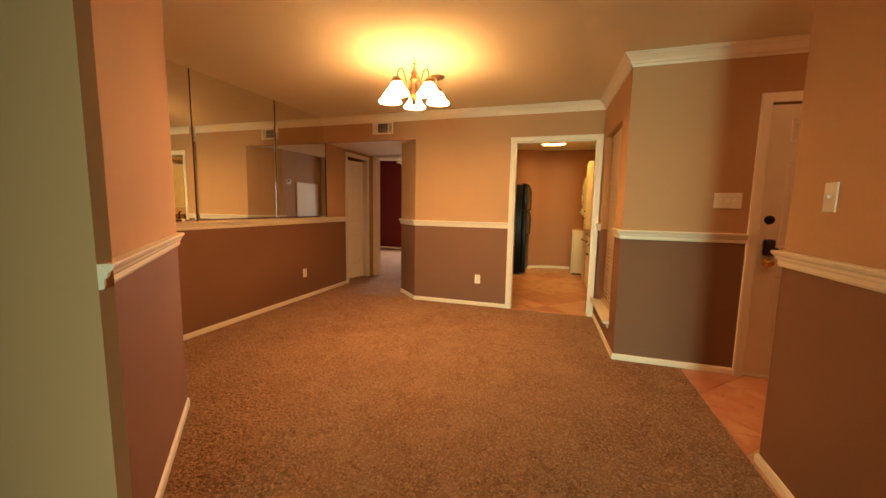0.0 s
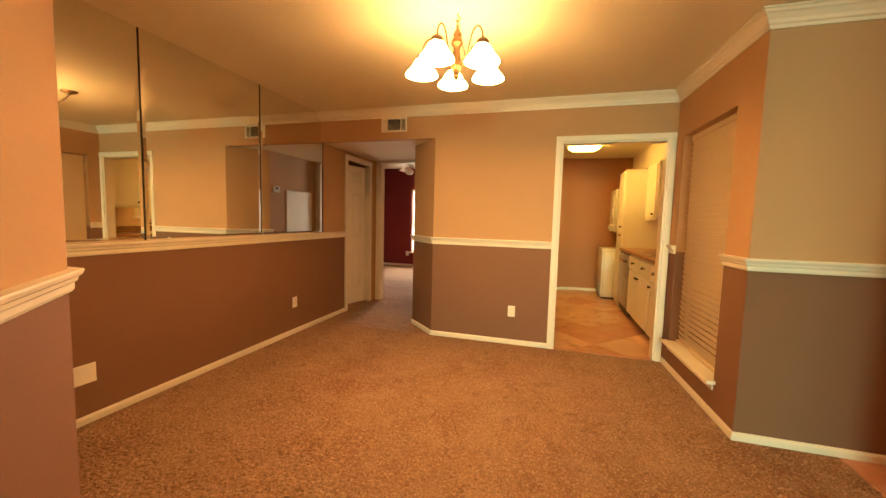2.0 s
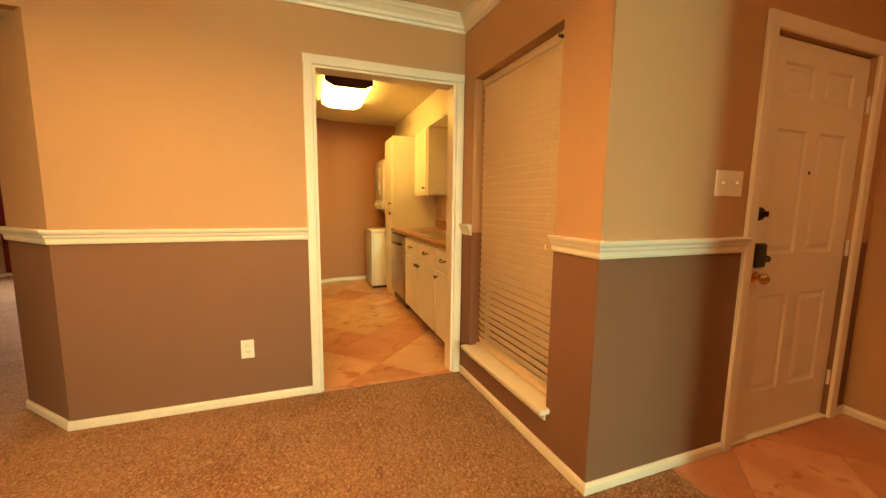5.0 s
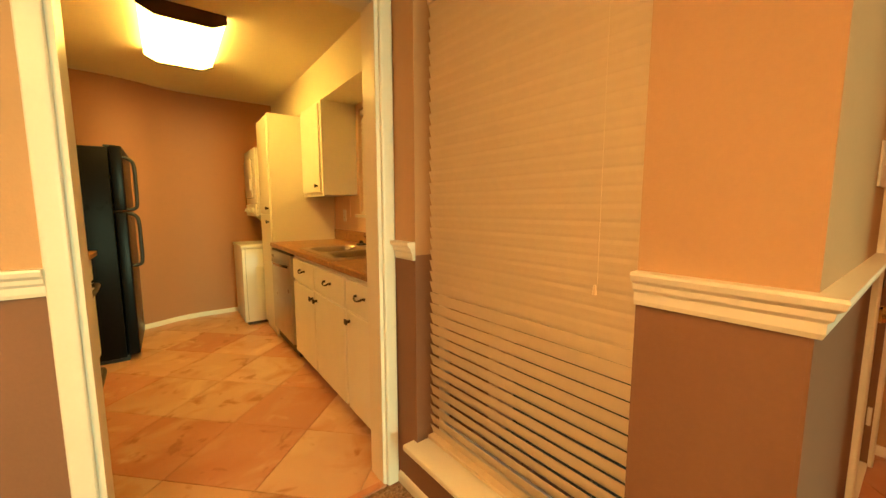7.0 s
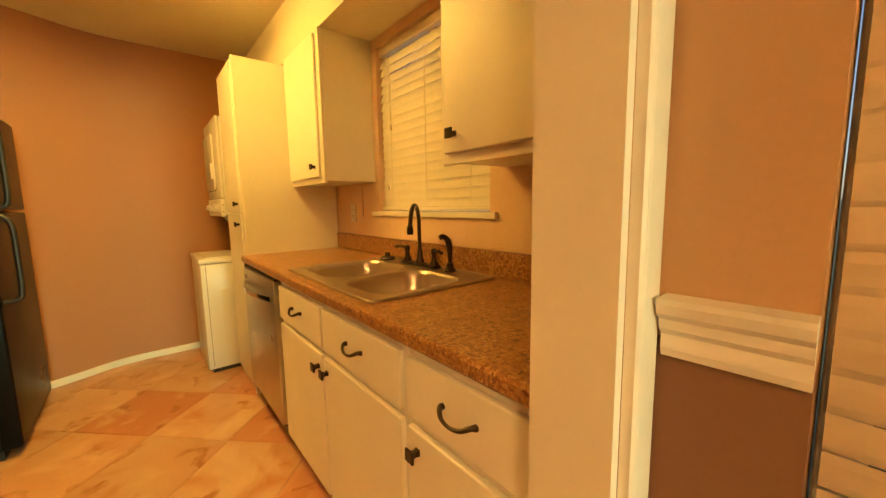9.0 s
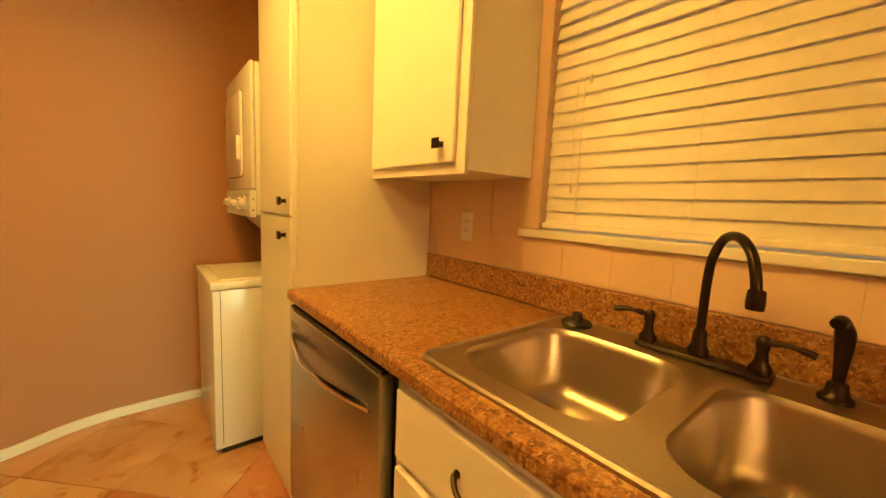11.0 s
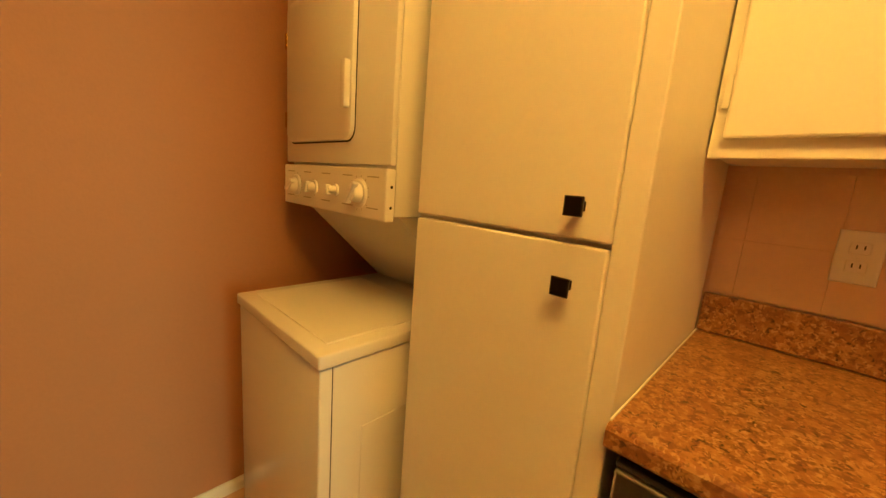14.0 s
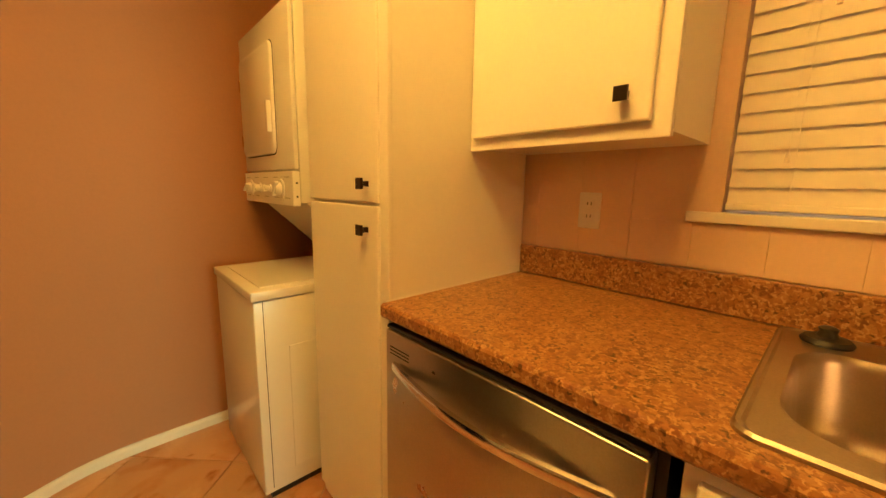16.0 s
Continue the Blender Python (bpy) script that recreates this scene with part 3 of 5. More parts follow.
closet = thing("closet_door", "cream panelled closet door standing ajar", "door", (-2.745, 5.60, 0.0))
leaf = panel_door(0.62, 2.0, 0.035, ROWS, [(0.09, 0.27), (0.35, 0.53)])
leaf.transform(Matrix.Translation((-2.755, 5.615, 0.012)) @ Matrix.Rotation(radians(253), 4, "Z"))
part("leaf", leaf, trim_white, closet)
for z in (0.28, 1.78):
    part("hinge", box(-2.772, 5.575, z - 0.045, -2.735, 5.612, z + 0.045, 0.004), bronze, closet, "dark hinge")


def plate(name, label, category, centre, normal, w, h, kind="outlet", gangs=1):
    """A wall plate, built facing -y at the origin and turned to its wall."""
    t = thing(name, label, category, centre, "wall plates")
    rot = Matrix.Translation(centre) @ Vector((0, -1, 0)).rotation_difference(Vector(normal)).to_matrix().to_4x4()
    def add(nm, bm, m, lab="", smooth=False):
        bm.transform(rot)
        return part(nm, bm, m, t, lab, smooth)
    add("cover", box(-w / 2, -0.006, -h / 2, w / 2, 0, h / 2, 0.0025), plastic_white)
    for g in range(gangs):
        gx = (g - (gangs - 1) / 2) * 0.046
        if kind == "outlet":
            for dz in (-0.02, 0.02):
                r = add("receptacle", box(gx - 0.016, -0.008, dz - 0.013, gx + 0.016, -0.005, dz + 0.013, 0.003), plastic_white)
                for sx in (-0.006, 0.006):
                    s = box(gx + sx - 0.0012, -0.0086, dz - 0.002, gx + sx + 0.0012, -0.0079, dz + 0.007)
                    s.transform(rot)
                    part("slot", s, dark_gap, r)
            add("screw", add_lathe(bmesh.new(), [(0.003, -0.0072), (0.003, -0.005)], (gx, 0, 0), (0, 1, 0), 8), chrome)
        elif kind == "switch":
            add("toggle", box(gx - 0.005, -0.018, -0.004, gx + 0.005, -0.005, 0.010, 0.002), plastic_white)
            for dz in (-0.03, 0.03):
                add("screw", add_lathe(bmesh.new(), [(0, -0.0072), (0.003, -0.0068), (0.003, -0.005)], (gx, 0, dz), (0, 1, 0), 8), plastic_white)
        else:
            for dz in (-0.03, 0.03):
                add("screw", add_lathe(bmesh.new(), [(0, -0.0072), (0.003, -0.0068), (0.003, -0.005)], (gx, 0, dz), (0, 1, 0), 8), plastic_white)
    return t


plate("outlet", "white duplex outlet low on the mauve wall", "outlet", (-0.378, 4.40, 0.348), (0, -1, 0), 0.072, 0.115)
plate("outlet", "white duplex outlet low under the mirrors", "outlet", (-2.66, 3.925, 0.345), (1, 0, 0), 0.072, 0.115)
plate("blank_plate", "large white blank cover plate under the mirrors", "wall plate", (-2.66, 2.035, 0.305), (1, 0, 0), 0.118, 0.118, "blank")
plate("light_switch", "white triple switch plate beside the front door", "switch", (1.798, 3.12, 1.350), (0, -1, 0), 0.178, 0.115, "switch", 3)
plate("light_switch", "white single switch plate on the wall end", "switch", (1.62, 1.665, 1.33), (-1, 0, 0), 0.075, 0.118, "switch", 1)
counter_outlet = plate("outlet", "white duplex outlet over the speckled counter", "outlet", (1.6150, 6.625, 1.165), (-1, 0, 0), 0.072, 0.115)
plate("outlet", "white duplex outlet low on the maroon wall", "outlet", (-3.70, 9.85, 0.33), (0, -1, 0), 0.08, 0.12)

# unseen fixture, added to brighten the front door and the entry wall
foyer = thing("foyer_ceiling_light", "added unseen dome light that brightens the foyer", "ceiling light", (2.35, 1.75, CEIL))
part("base_ring", add_lathe(bmesh.new(), [(0.15, CEIL - 0.001), (0.155, CEIL - 0.02), (0.14, CEIL - 0.028)], (2.35, 1.75, 0)), brass, foyer, "", True)
part("dome", add_lathe(bmesh.new(), [(0, CEIL - 0.085), (0.06, CEIL - 0.08), (0.11, CEIL - 0.06), (0.139, CEIL - 0.027)], (2.35, 1.75, 0)), foyer_fill_glow, foyer, "glowing dome of the added foyer light", True)

# mirrors over the rail
for ya, yb in ((1.405, 2.405), (2.416, 3.450), (3.461, 4.435)):
    m = thing("wall_mirror", "large frameless wall mirror over the chair rail", "mirror", (-2.66, (ya + yb) / 2, 1.09), "mirror panels")
    bm = bmesh.new()
    za, zb = 1.09, CEIL - 0.002
    rings = [[bm.verts.new((-2.66 + d, y, z)) for y, z in ((ya + i, za + i), (yb - i, za + i), (yb - i, zb - i), (ya + i, zb - i))] for i, d in ((0, 0.0005), (0, 0.0035), (0.022, 0.0060))]
    for a, b in zip(rings, rings[1:]):
        for k in range(4):
            bm.faces.new((a[k], a[(k + 1) % 4], b[(k + 1) % 4], b[k]))
    bm.faces.new(rings[-1])
    bm.faces.new(rings[0][::-1])
    part("glass", bm, mirror_glass, m)
for y in (2.4105, 3.4555, 4.441):
    structure("trim_mirror_joint", box(-2.66, y - 0.005, 1.088, -2.6545, y + 0.005, CEIL - 0.002), dark_gap, "dark joint between mirror panels", "trim")

# air register in the wall over the hall opening
vent = thing("air_vent", "white steel air register with dark louvres", "vent", (-1.725, 4.40, 2.30))
bm = bmesh.new()
for b in ((-1.878, 2.222, -1.573, 2.242), (-1.878, 2.359, -1.573, 2.379), (-1.878, 2.242, -1.800, 2.359), (-1.598, 2.242, -1.573, 2.359)):
    add_box(bm, b[0], 4.389, b[1], b[2], 4.40, b[3], 0.003)
part("frame", bm, trim_white, vent)
part("backing", box(-1.800, 4.3985, 2.242, -1.598, 4.3998, 2.359), dark_gap, vent)
for i in range(10):
    s = box(-1.799, -0.006, -0.0009, -1.652, 0.006, 0.0009)
    s.transform(Matrix.Translation((0, 4.3945, 2.249 + i * 0.0115)) @ Matrix.Rotation(radians(18), 4, "X"))
    part("slat", s, trim_white, vent)
for i in range(3):
    part("side_slat", box(-1.634 + i * 0.012, 4.390, 2.243, -1.6315 + i * 0.012, 4.398, 2.358), trim_white, vent)
part("divider", box(-1.652, 4.389, 2.242, -1.642, 4.399, 2.359), trim_white, vent)

# chandelier on a ceiling hook, its chain swagged to the canopy
cx, cy = -0.605, 2.737
chand = thing("chandelier", "lit five-arm antique bronze chandelier with white glass shades", "chandelier", (cx, cy, CEIL))
part("hook", add_tube(bmesh.new(), curve_points([(cx, cy, CEIL), (cx, cy, 2.455), (cx + 0.012, cy, 2.447), (cx + 0.014, cy, 2.436), (cx, cy, 2.428), (cx - 0.012, cy, 2.436)]), 0.0035), antique, chand, "", True)


def add_chain(bm, pts, link=0.024):
    pts = [Vector(p) for p in pts]
    for i, (a, b) in enumerate(zip(pts, pts[1:])):
        d = (b - a).normalized()
        side = d.orthogonal().normalized()
        if i % 2:
            side = d.cross(side)
        mid = (a + b) / 2
        loop = [mid + d * math.cos(k * math.pi / 6) * link * 0.62 + side * math.sin(k * math.pi / 6) * link * 0.28 for k in range(13)]
        add_tube(bm, loop, 0.0016, 5)
    return bm


part("chain", add_chain(bmesh.new(), [(cx, cy, 2.435 - i * 0.012) for i in range(4)]), antique, chand)
column = [(0, 2.405), (0.006, 2.405), (0.010, 2.395), (0.006, 2.385), (0.018, 2.368), (0.026, 2.350), (0.020, 2.335), (0.030, 2.318), (0.034, 2.300), (0.022, 2.282), (0.016, 2.262), (0.020, 2.24), (0.026, 2.20), (0.030, 2.17), (0.024, 2.145), (0.014, 2.125), (0.018, 2.112), (0.008, 2.098), (0, 2.092)]
part("column", add_lathe(bmesh.new(), column, (cx, cy, 0), steps=20), antique, chand, "turned antique bronze centre column", True)
for k in range(5):
    a = radians(110 + 72 * k)
    ux, uy = math.cos(a), math.sin(a)
    def at(r, z):
        return (cx + ux * r, cy + uy * r, z)
    arm = part("arm", add_tube(bmesh.new(), curve_points([at(0.02, 2.20), at(0.05, 2.180), at(0.085, 2.205), at(0.108, 2.275), at(0.135, 2.330), at(0.172, 2.340), at(0.202, 2.305), at(0.21, 2.250)]), 0.0048, 8), antique, chand, "", True)
    part("cup", add_lathe(bmesh.new(), [(0.007, 2.268), (0.012, 2.262), (0.024, 2.256), (0.032, 2.247), (0.032, 2.242), (0.036, 2.240), (0.036, 2.224), (0.033, 2.222)], (cx + ux * 0.21, cy + uy * 0.21, 0), steps=18), antique, arm, "", True)
    sh = [(0.028, 2.230), (0.038, 2.222), (0.050, 2.207), (0.060, 2.190), (0.068, 2.175), (0.074, 2.166), (0.082, 2.160), (0.090, 2.150), (0.095, 2.140), (0.096, 2.136), (0.092, 2.137), (0.080, 2.152), (0.070, 2.165), (0.057, 2.188), (0.046, 2.206), (0.028, 2.224)]
    bm = add_lathe(bmesh.new(), sh[:10], (cx + ux * 0.21, cy + uy * 0.21, 0), steps=28)
    outside = len(bm.faces)
    add_lathe(bm, sh[9:], (cx + ux * 0.21, cy + uy * 0.21, 0), steps=28)
    for f in list(bm.faces)[outside:]:
        f.material_index = 1
    part("shade", bm, [shade_glow, inner_glow], chand, "glowing white fluted glass bell shade", True)
kx, ky = -0.558, 3.20
part("canopy", add_lathe(bmesh.new(), [(0, CEIL - 0.034), (0.012, CEIL - 0.034), (0.020, CEIL - 0.026), (0.052, CEIL - 0.018), (0.066, CEIL - 0.006), (0.068, CEIL - 0.0005), (0, CEIL - 0.0005)], (kx, ky, 0)), antique, chand, "round antique bronze ceiling canopy", True)
swag = [Vector((kx, ky, 2.436)).lerp(Vector((cx + 0.005, cy, 2.43)), i / 34) - Vector((0, 0, 0.30 * (i / 34) * (1 - i / 34) * 2.2)) for i in range(35)]
part("swag_chain", add_chain(bmesh.new(), swag), antique, chand)
part("pull_chain", add_tube(bmesh.new(), curve_points([(cx + 0.03, cy + 0.06, 2.12), (cx + 0.045, cy + 0.075, 2.09), (cx + 0.05, cy + 0.08, 2.05)]), 0.002, 6), antique, chand)


def blind(name, label, x, ya, yb, z0, z1, pitch, depth, tilts, mat, cord=0.0009, lean=0.36, group=""):
    """A slatted blind hanging in a window of a wall along y; the room lies towards -x."""
    t = thing(name, label, "blind", (x, (ya + yb) / 2, z1), group)
    part("head_rail", box(x - 0.014, ya, z1 - 0.045, x + 0.02, yb, z1, 0.004), mat, t)
    part("bottom_rail", box(x - 0.022, ya, z0, x + 0.022, yb, z0 + 0.018, 0.004), mat, t)
    n = int((z1 - 0.06 - z0 - 0.03) / pitch) + 1
    meshes = {}
    for i in range(n):
        z = z0 + 0.04 + i * pitch
        deg = round(tilts(z))
        if deg not in meshes:
            bm = bmesh.new()
            prof = [(-depth / 2, 0), (-depth / 4, 0.0010), (0, 0.0013), (depth / 4, 0.0010), (depth / 2, 0), (depth / 4, -0.0012), (0, -0.0009), (-depth / 4, -0.0012)]
            add_extrusion(bm, prof, (0, -(yb - ya - 0.002) / 2, 0), (1, 0, 0), (0, 0, 1), (0, yb - ya - 0.002, 0))
            bm.transform(Matrix.Rotation(radians(deg), 4, "Y"))
            meshes[deg] = mesh_of("slat", bm, mat)
        s = new("slat", meshes[deg])
        s.parent = t
        s.matrix_parent_inverse = t.matrix_basis.inverted()
        s.matrix_basis = Matrix.Translation((x + random.uniform(-0.0006, 0.0006), (ya + yb) / 2, z)) @ Matrix.Rotation(radians(random.uniform(-0.12, 0.12)), 4, "X")
    for y in (ya + 0.12, (ya + yb) / 2, yb - 0.12):
        part("ladder_cord", add_tube(bmesh.new(), [(x - depth * lean, y, z0 + 0.01), (x - depth * lean, y, z1 - 0.02)], cord, 5), mat, t)
    return t


def tassel(t, x, y, z0, z1, mat=blind_white, back=0.0):
    c = part("pull_cord", add_tube(bmesh.new(), [(x + back, y, z0 + 0.02), (x + back, y, z1)], 0.0006, 5), mat, t)
    part("tassel", add_lathe(bmesh.new(), [(0.002, z0 + 0.026), (0.004, z0 + 0.021), (0.0055, z0), (0, z0)], (x, y, 0), steps=10), mat, c, "", True)


# dining window
win = thing("window_1", "white window in a deep recess with a wide painted sill", "window")
win["kind"] = "structure"
part("sill", add_box(bmesh.new(), 1.035, 3.37, 0.226, 1.205, 4.28, 0.252, 0.006), trim_white, win)
part("sill_apron", box(1.078, 3.395, 0.180, 1.0895, 4.255, 0.2255, 0.003), trim_white, win)
for b in ((3.402, 0.256, 3.445, 2.046), (4.205, 0.256, 4.248, 2.046), (3.445, 0.256, 4.205, 0.30), (3.445, 2.004, 4.205, 2.046), (3.445, 1.12, 4.205, 1.16)):
    part("frame_bar", box(1.205, b[0], b[1], 1.235, b[2], b[3], 0.003), trim_white, win)
p = part("pane", box(1.218, 3.44, 0.29, 1.222, 4.21, 2.01), clear_glass, win)
p.visible_shadow = False
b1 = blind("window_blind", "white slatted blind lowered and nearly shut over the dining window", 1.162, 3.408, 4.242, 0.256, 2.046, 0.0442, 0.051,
           lambda z: 74 if z > 0.95 else 74 - (0.95 - z) * 5, shaded_slat, 0.0006, -0.4)
tassel(b1, 1.134, 3.52, 1.02, 1.98, shaded_slat, 0.012)
part("tilt_knob", add_lathe(bmesh.new(), [(0, -0.03), (0.006, -0.028), (0.009, -0.01), (0.009, 0)], (1.146, 3.47, 2.015), (1, 0, 0), 12), black_plastic, b1, "", True)

# thermostat and return grille on the hall wall, seen in the mirrors
th = thing("thermostat", "small white wall thermostat", "thermostat", (-1.61, 4.87, 1.63))
body = part("body", box(-1.636, 4.82, 1.595, -1.61, 4.93, 1.675, 0.006), plastic_white, th)
part("display", box(-1.6368, 4.845, 1.635, -1.6358, 4.895, 1.662), dark_gap, th)
gr = thing("return_grille", "large white return air panel low on the hall wall", "vent", (-1.61, 5.37, 1.33))
part("frame", box(-1.622, 5.08, 1.02, -1.61, 5.66, 1.64, 0.004), trim_white, gr)
for i in range(9):
    part("slat", box(-1.626, 5.11, 1.05 + i * 0.011, -1.6215, 5.63, 1.056 + i * 0.011), trim_white, gr)

# ---- bedroom seen through its doorway ----
fan = thing("ceiling_fan", "white bedroom ceiling fan with frosted light bowl", "ceiling fan", (-2.86, 7.75, 2.6))
part("down_rod", add_tube(bmesh.new(), [(-2.86, 7.75, 2.6), (-2.86, 7.75, 2.36)], 0.012), trim_white, fan)
part("canopy", add_lathe(bmesh.new(), [(0.02, 2.53), (0.05, 2.56), (0.065, 2.598)], (-2.86, 7.75, 0)), trim_white, fan, "", True)
part("motor", add_lathe(bmesh.new(), [(0, 2.26), (0.07, 2.26), (0.09, 2.29), (0.09, 2.35), (0.06, 2.38), (0, 2.38)], (-2.86, 7.75, 0)), chrome, fan, "brushed metal motor housing", True)
part("light_bowl", add_lathe(bmesh.new(), [(0, 2.175), (0.05, 2.18), (0.085, 2.21), (0.095, 2.24), (0.08, 2.258), (0, 2.258)], (-2.86, 7.75, 0)), plastic_white, fan, "frosted glass bowl", True)
for k in range(5):
    bm = box(0.10, -0.06, -0.004, 0.62, 0.06, 0.004, 0.003)
    bm.transform(Matrix.Translation((-2.86, 7.75, 2.315)) @ Matrix.Rotation(radians(200 + 72 * k), 4, "Z") @ Matrix.Rotation(radians(12), 4, "X"))
    part("blade", bm, trim_white, fan)
win = thing("window_2", "bright white bedroom window with slatted blind", "window")
win["kind"] = "structure"
part("sill", box(-3.64, 9.79, 0.355, -2.56, 9.86, 0.38, 0.005), trim_white, win)
for b in ((-3.60, 0.38, -3.55, 2.05), (-2.65, 0.38, -2.60, 2.05), (-3.55, 0.38, -2.65, 0.43), (-3.55, 2.0, -2.65, 2.05), (-3.55, 1.2, -2.65, 1.24)):
    part("frame_bar", box(b[0], 9.90, b[1], b[2], 9.94, b[3], 0.003), trim_white, win)
bb = thing("bedroom_blind", "white slatted blind, open, glowing with daylight", "blind", (-3.1, 9.87, 2.04))
part("head_rail", box(-3.595, 9.852, 2.0, -2.605, 9.89, 2.045, 0.004), blind_white, bb)
bm = box(-3.592, -0.022, -0.001, -2.608, 0.022, 0.001)
bm.transform(Matrix.Rotation(radians(18), 4, "X"))
sm = mesh_of("slat", bm, blind_white)
for i in range(36):
    s = new("slat", sm)
    s.parent, s.matrix_parent_inverse, s.matrix_basis = bb, bb.matrix_basis.inverted(), Matrix.Translation((0, 9.872, 0.40 + i * 0.0445))

# ---- kitchen ----
before_kitchen = set(scene.objects)


def square_knob(parent, x, y, z, d=-1):
    """A flared square bronze knob that stands off a front facing x*d."""
    bm = bmesh.new()
    rings = []
    for off, h in ((0.0, 0.008), (0.012, 0.0062), (0.018, 0.0085), (0.022, 0.0145), (0.027, 0.0155), (0.029, 0.0135)):
        rings.append([bm.verts.new((x + d * off, y + sy * h, z + sz * h)) for sy, sz in ((-1, -1), (1, -1), (1, 1), (-1, 1))])
    for a, b in zip(rings, rings[1:]):
        for k in range(4):
            bm.faces.new((a[k], a[(k + 1) % 4], b[(k + 1) % 4], b[k]))
    bm.faces.new(rings[-1])
    bm.faces.new(rings[0][::-1])
    return part("knob", bm, bronze, parent, "flared square dark bronze knob")


def pull(parent, x, y, z, d=-1, half=0.052):
    """An arched bronze drawer pull with leaf-shaped ends."""
    bm = bmesh.new()
    pts = curve_points([(x, y + half, z + 0.010), (x + d * 0.012, y + half - 0.004, z + 0.012), (x + d * 0.024, y + half * 0.55, z + 0.002), (x + d * 0.027, y, z - 0.003),
                        (x + d * 0.024, y - half * 0.55, z + 0.002), (x + d * 0.012, y - half + 0.004, z + 0.012), (x, y - half, z + 0.010)], 5)
    n = len(pts)
    add_tube(bm, pts, 0.0052, 8, [0.75 + 0.6 * abs(i / (n - 1) - 0.5) * 2 if 2 < i < n - 3 else 1.5 for i in range(n)])
    return part("pull", bm, bronze, parent, "arched dark bronze pull", True)


def front(parent, name, x, ya, yb, za, zb, mat, d=-1, thick=0.018):
    return part(name, add_box(bmesh.new(), min(x, x - d * thick), ya, za, max(x, x - d * thick), yb, zb, 0.004, 0, 2), mat, parent)


# base cabinets by the sink
DOORX = 0.986
cab = thing("base_cabinet", "white painted sink base cabinet, two drawers over two doors", "cabinet", (1.3, 5.62, 0), "kitchen base cabinets")
for name, corners in (("side_panel", (1.005, 5.09, 0.10, 1.60, 5.105, 0.88)), ("side_panel", (1.005, 6.155, 0.10, 1.60, 6.17, 0.88)), ("bottom_panel", (1.005, 5.105, 0.10, 1.60, 6.155, 0.115)),
                      ("back_panel", (1.59, 5.105, 0.115, 1.60, 6.155, 0.88)), ("stile", (1.005, 5.105, 0.115, 1.023, 5.14, 0.88)), ("stile", (1.005, 6.12, 0.115, 1.023, 6.155, 0.88)),
                      ("stile", (1.005, 5.60, 0.115, 1.023, 5.66, 0.88)), ("rail", (1.0045, 5.14, 0.835, 1.0225, 5.60, 0.879)), ("rail", (1.0045, 5.66, 0.835, 1.0225, 6.12, 0.879)), ("rail", (1.0045, 5.14, 0.655, 1.0225, 5.60, 0.70)), ("rail", (1.0045, 5.66, 0.655, 1.0225, 6.12, 0.70))):
    part(name, box(*corners), cabinet_white, cab)
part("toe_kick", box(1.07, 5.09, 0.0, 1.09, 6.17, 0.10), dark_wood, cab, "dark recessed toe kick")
for ya, yb, ky in ((5.640, 6.150, 5.672), (5.110, 5.622, 5.590)):
    d = front(cab, "drawer", DOORX, ya, yb, 0.697, 0.852, cabinet_white)
    pull(d, DOORX, (ya + yb) / 2, 0.772)
    d = front(cab, "door", DOORX, ya, yb, 0.108, 0.672, cabinet_white)
    square_knob(d, DOORX, ky, 0.622)
cab = thing("base_cabinet", "white painted base cabinet, one drawer over one door", "cabinet", (1.3, 4.80, 0), "kitchen base cabinets")
part("body", box(1.005, 4.668, 0.10, 1.60, 5.088, 0.88), cabinet_white, cab)
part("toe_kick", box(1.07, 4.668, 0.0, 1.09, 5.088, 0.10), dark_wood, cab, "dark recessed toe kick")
d = front(cab, "drawer", DOORX, 4.685, 5.078, 0.697, 0.852, cabinet_white)
pull(d, DOORX, 4.885, 0.772)
d = front(cab, "door", DOORX, 4.685, 5.078, 0.108, 0.672, cabinet_white)
square_knob(d, DOORX, 5.035, 0.622)

# worktop with a hole for the sink
SX0, SX1, SY0, SY1 = 1.028, 1.578, 5.325, 6.13
top = thing("worktop", "brown speckled laminate worktop with rounded front edge", "worktop", (1.3, 5.7, 0.88))
bm = bmesh.new()
edge = [(0.0, 0.0), (0.0, 0.040), (-0.030, 0.040), (-0.036, 0.038), (-0.040, 0.032), (-0.040, 0.008), (-0.036, 0.002), (-0.030, 0.0)]
add_extrusion(bm, edge, (1.015, 4.668, 0.88), (1, 0, 0), (0, 0, 1), (0, 2.208, 0))
add_box(bm, 1.015, 4.668, 0.88, SX0 + 0.02, 6.876, 0.92)
add_box(bm, SX1 - 0.02, 4.668, 0.88, 1.60, 6.876, 0.92)
add_box(bm, SX0 + 0.02, 4.668, 0.88, SX1 - 0.02, SY0 + 0.02, 0.92)
add_box(bm, SX0 + 0.02, SY1 - 0.02, 0.88, SX1 - 0.02, 6.876, 0.92)
part("slab", bm, granite, top)
part("backsplash", add_box(bmesh.new(), 1.598, 4.668, 0.921, 1.618, 6.876, 1.025, 0.005), granite, top)
part("caulk_line", box(0.99, 6.873, 0.9203, 1.60, 6.8765, 0.9235, 0.001), cabinet_white, top)


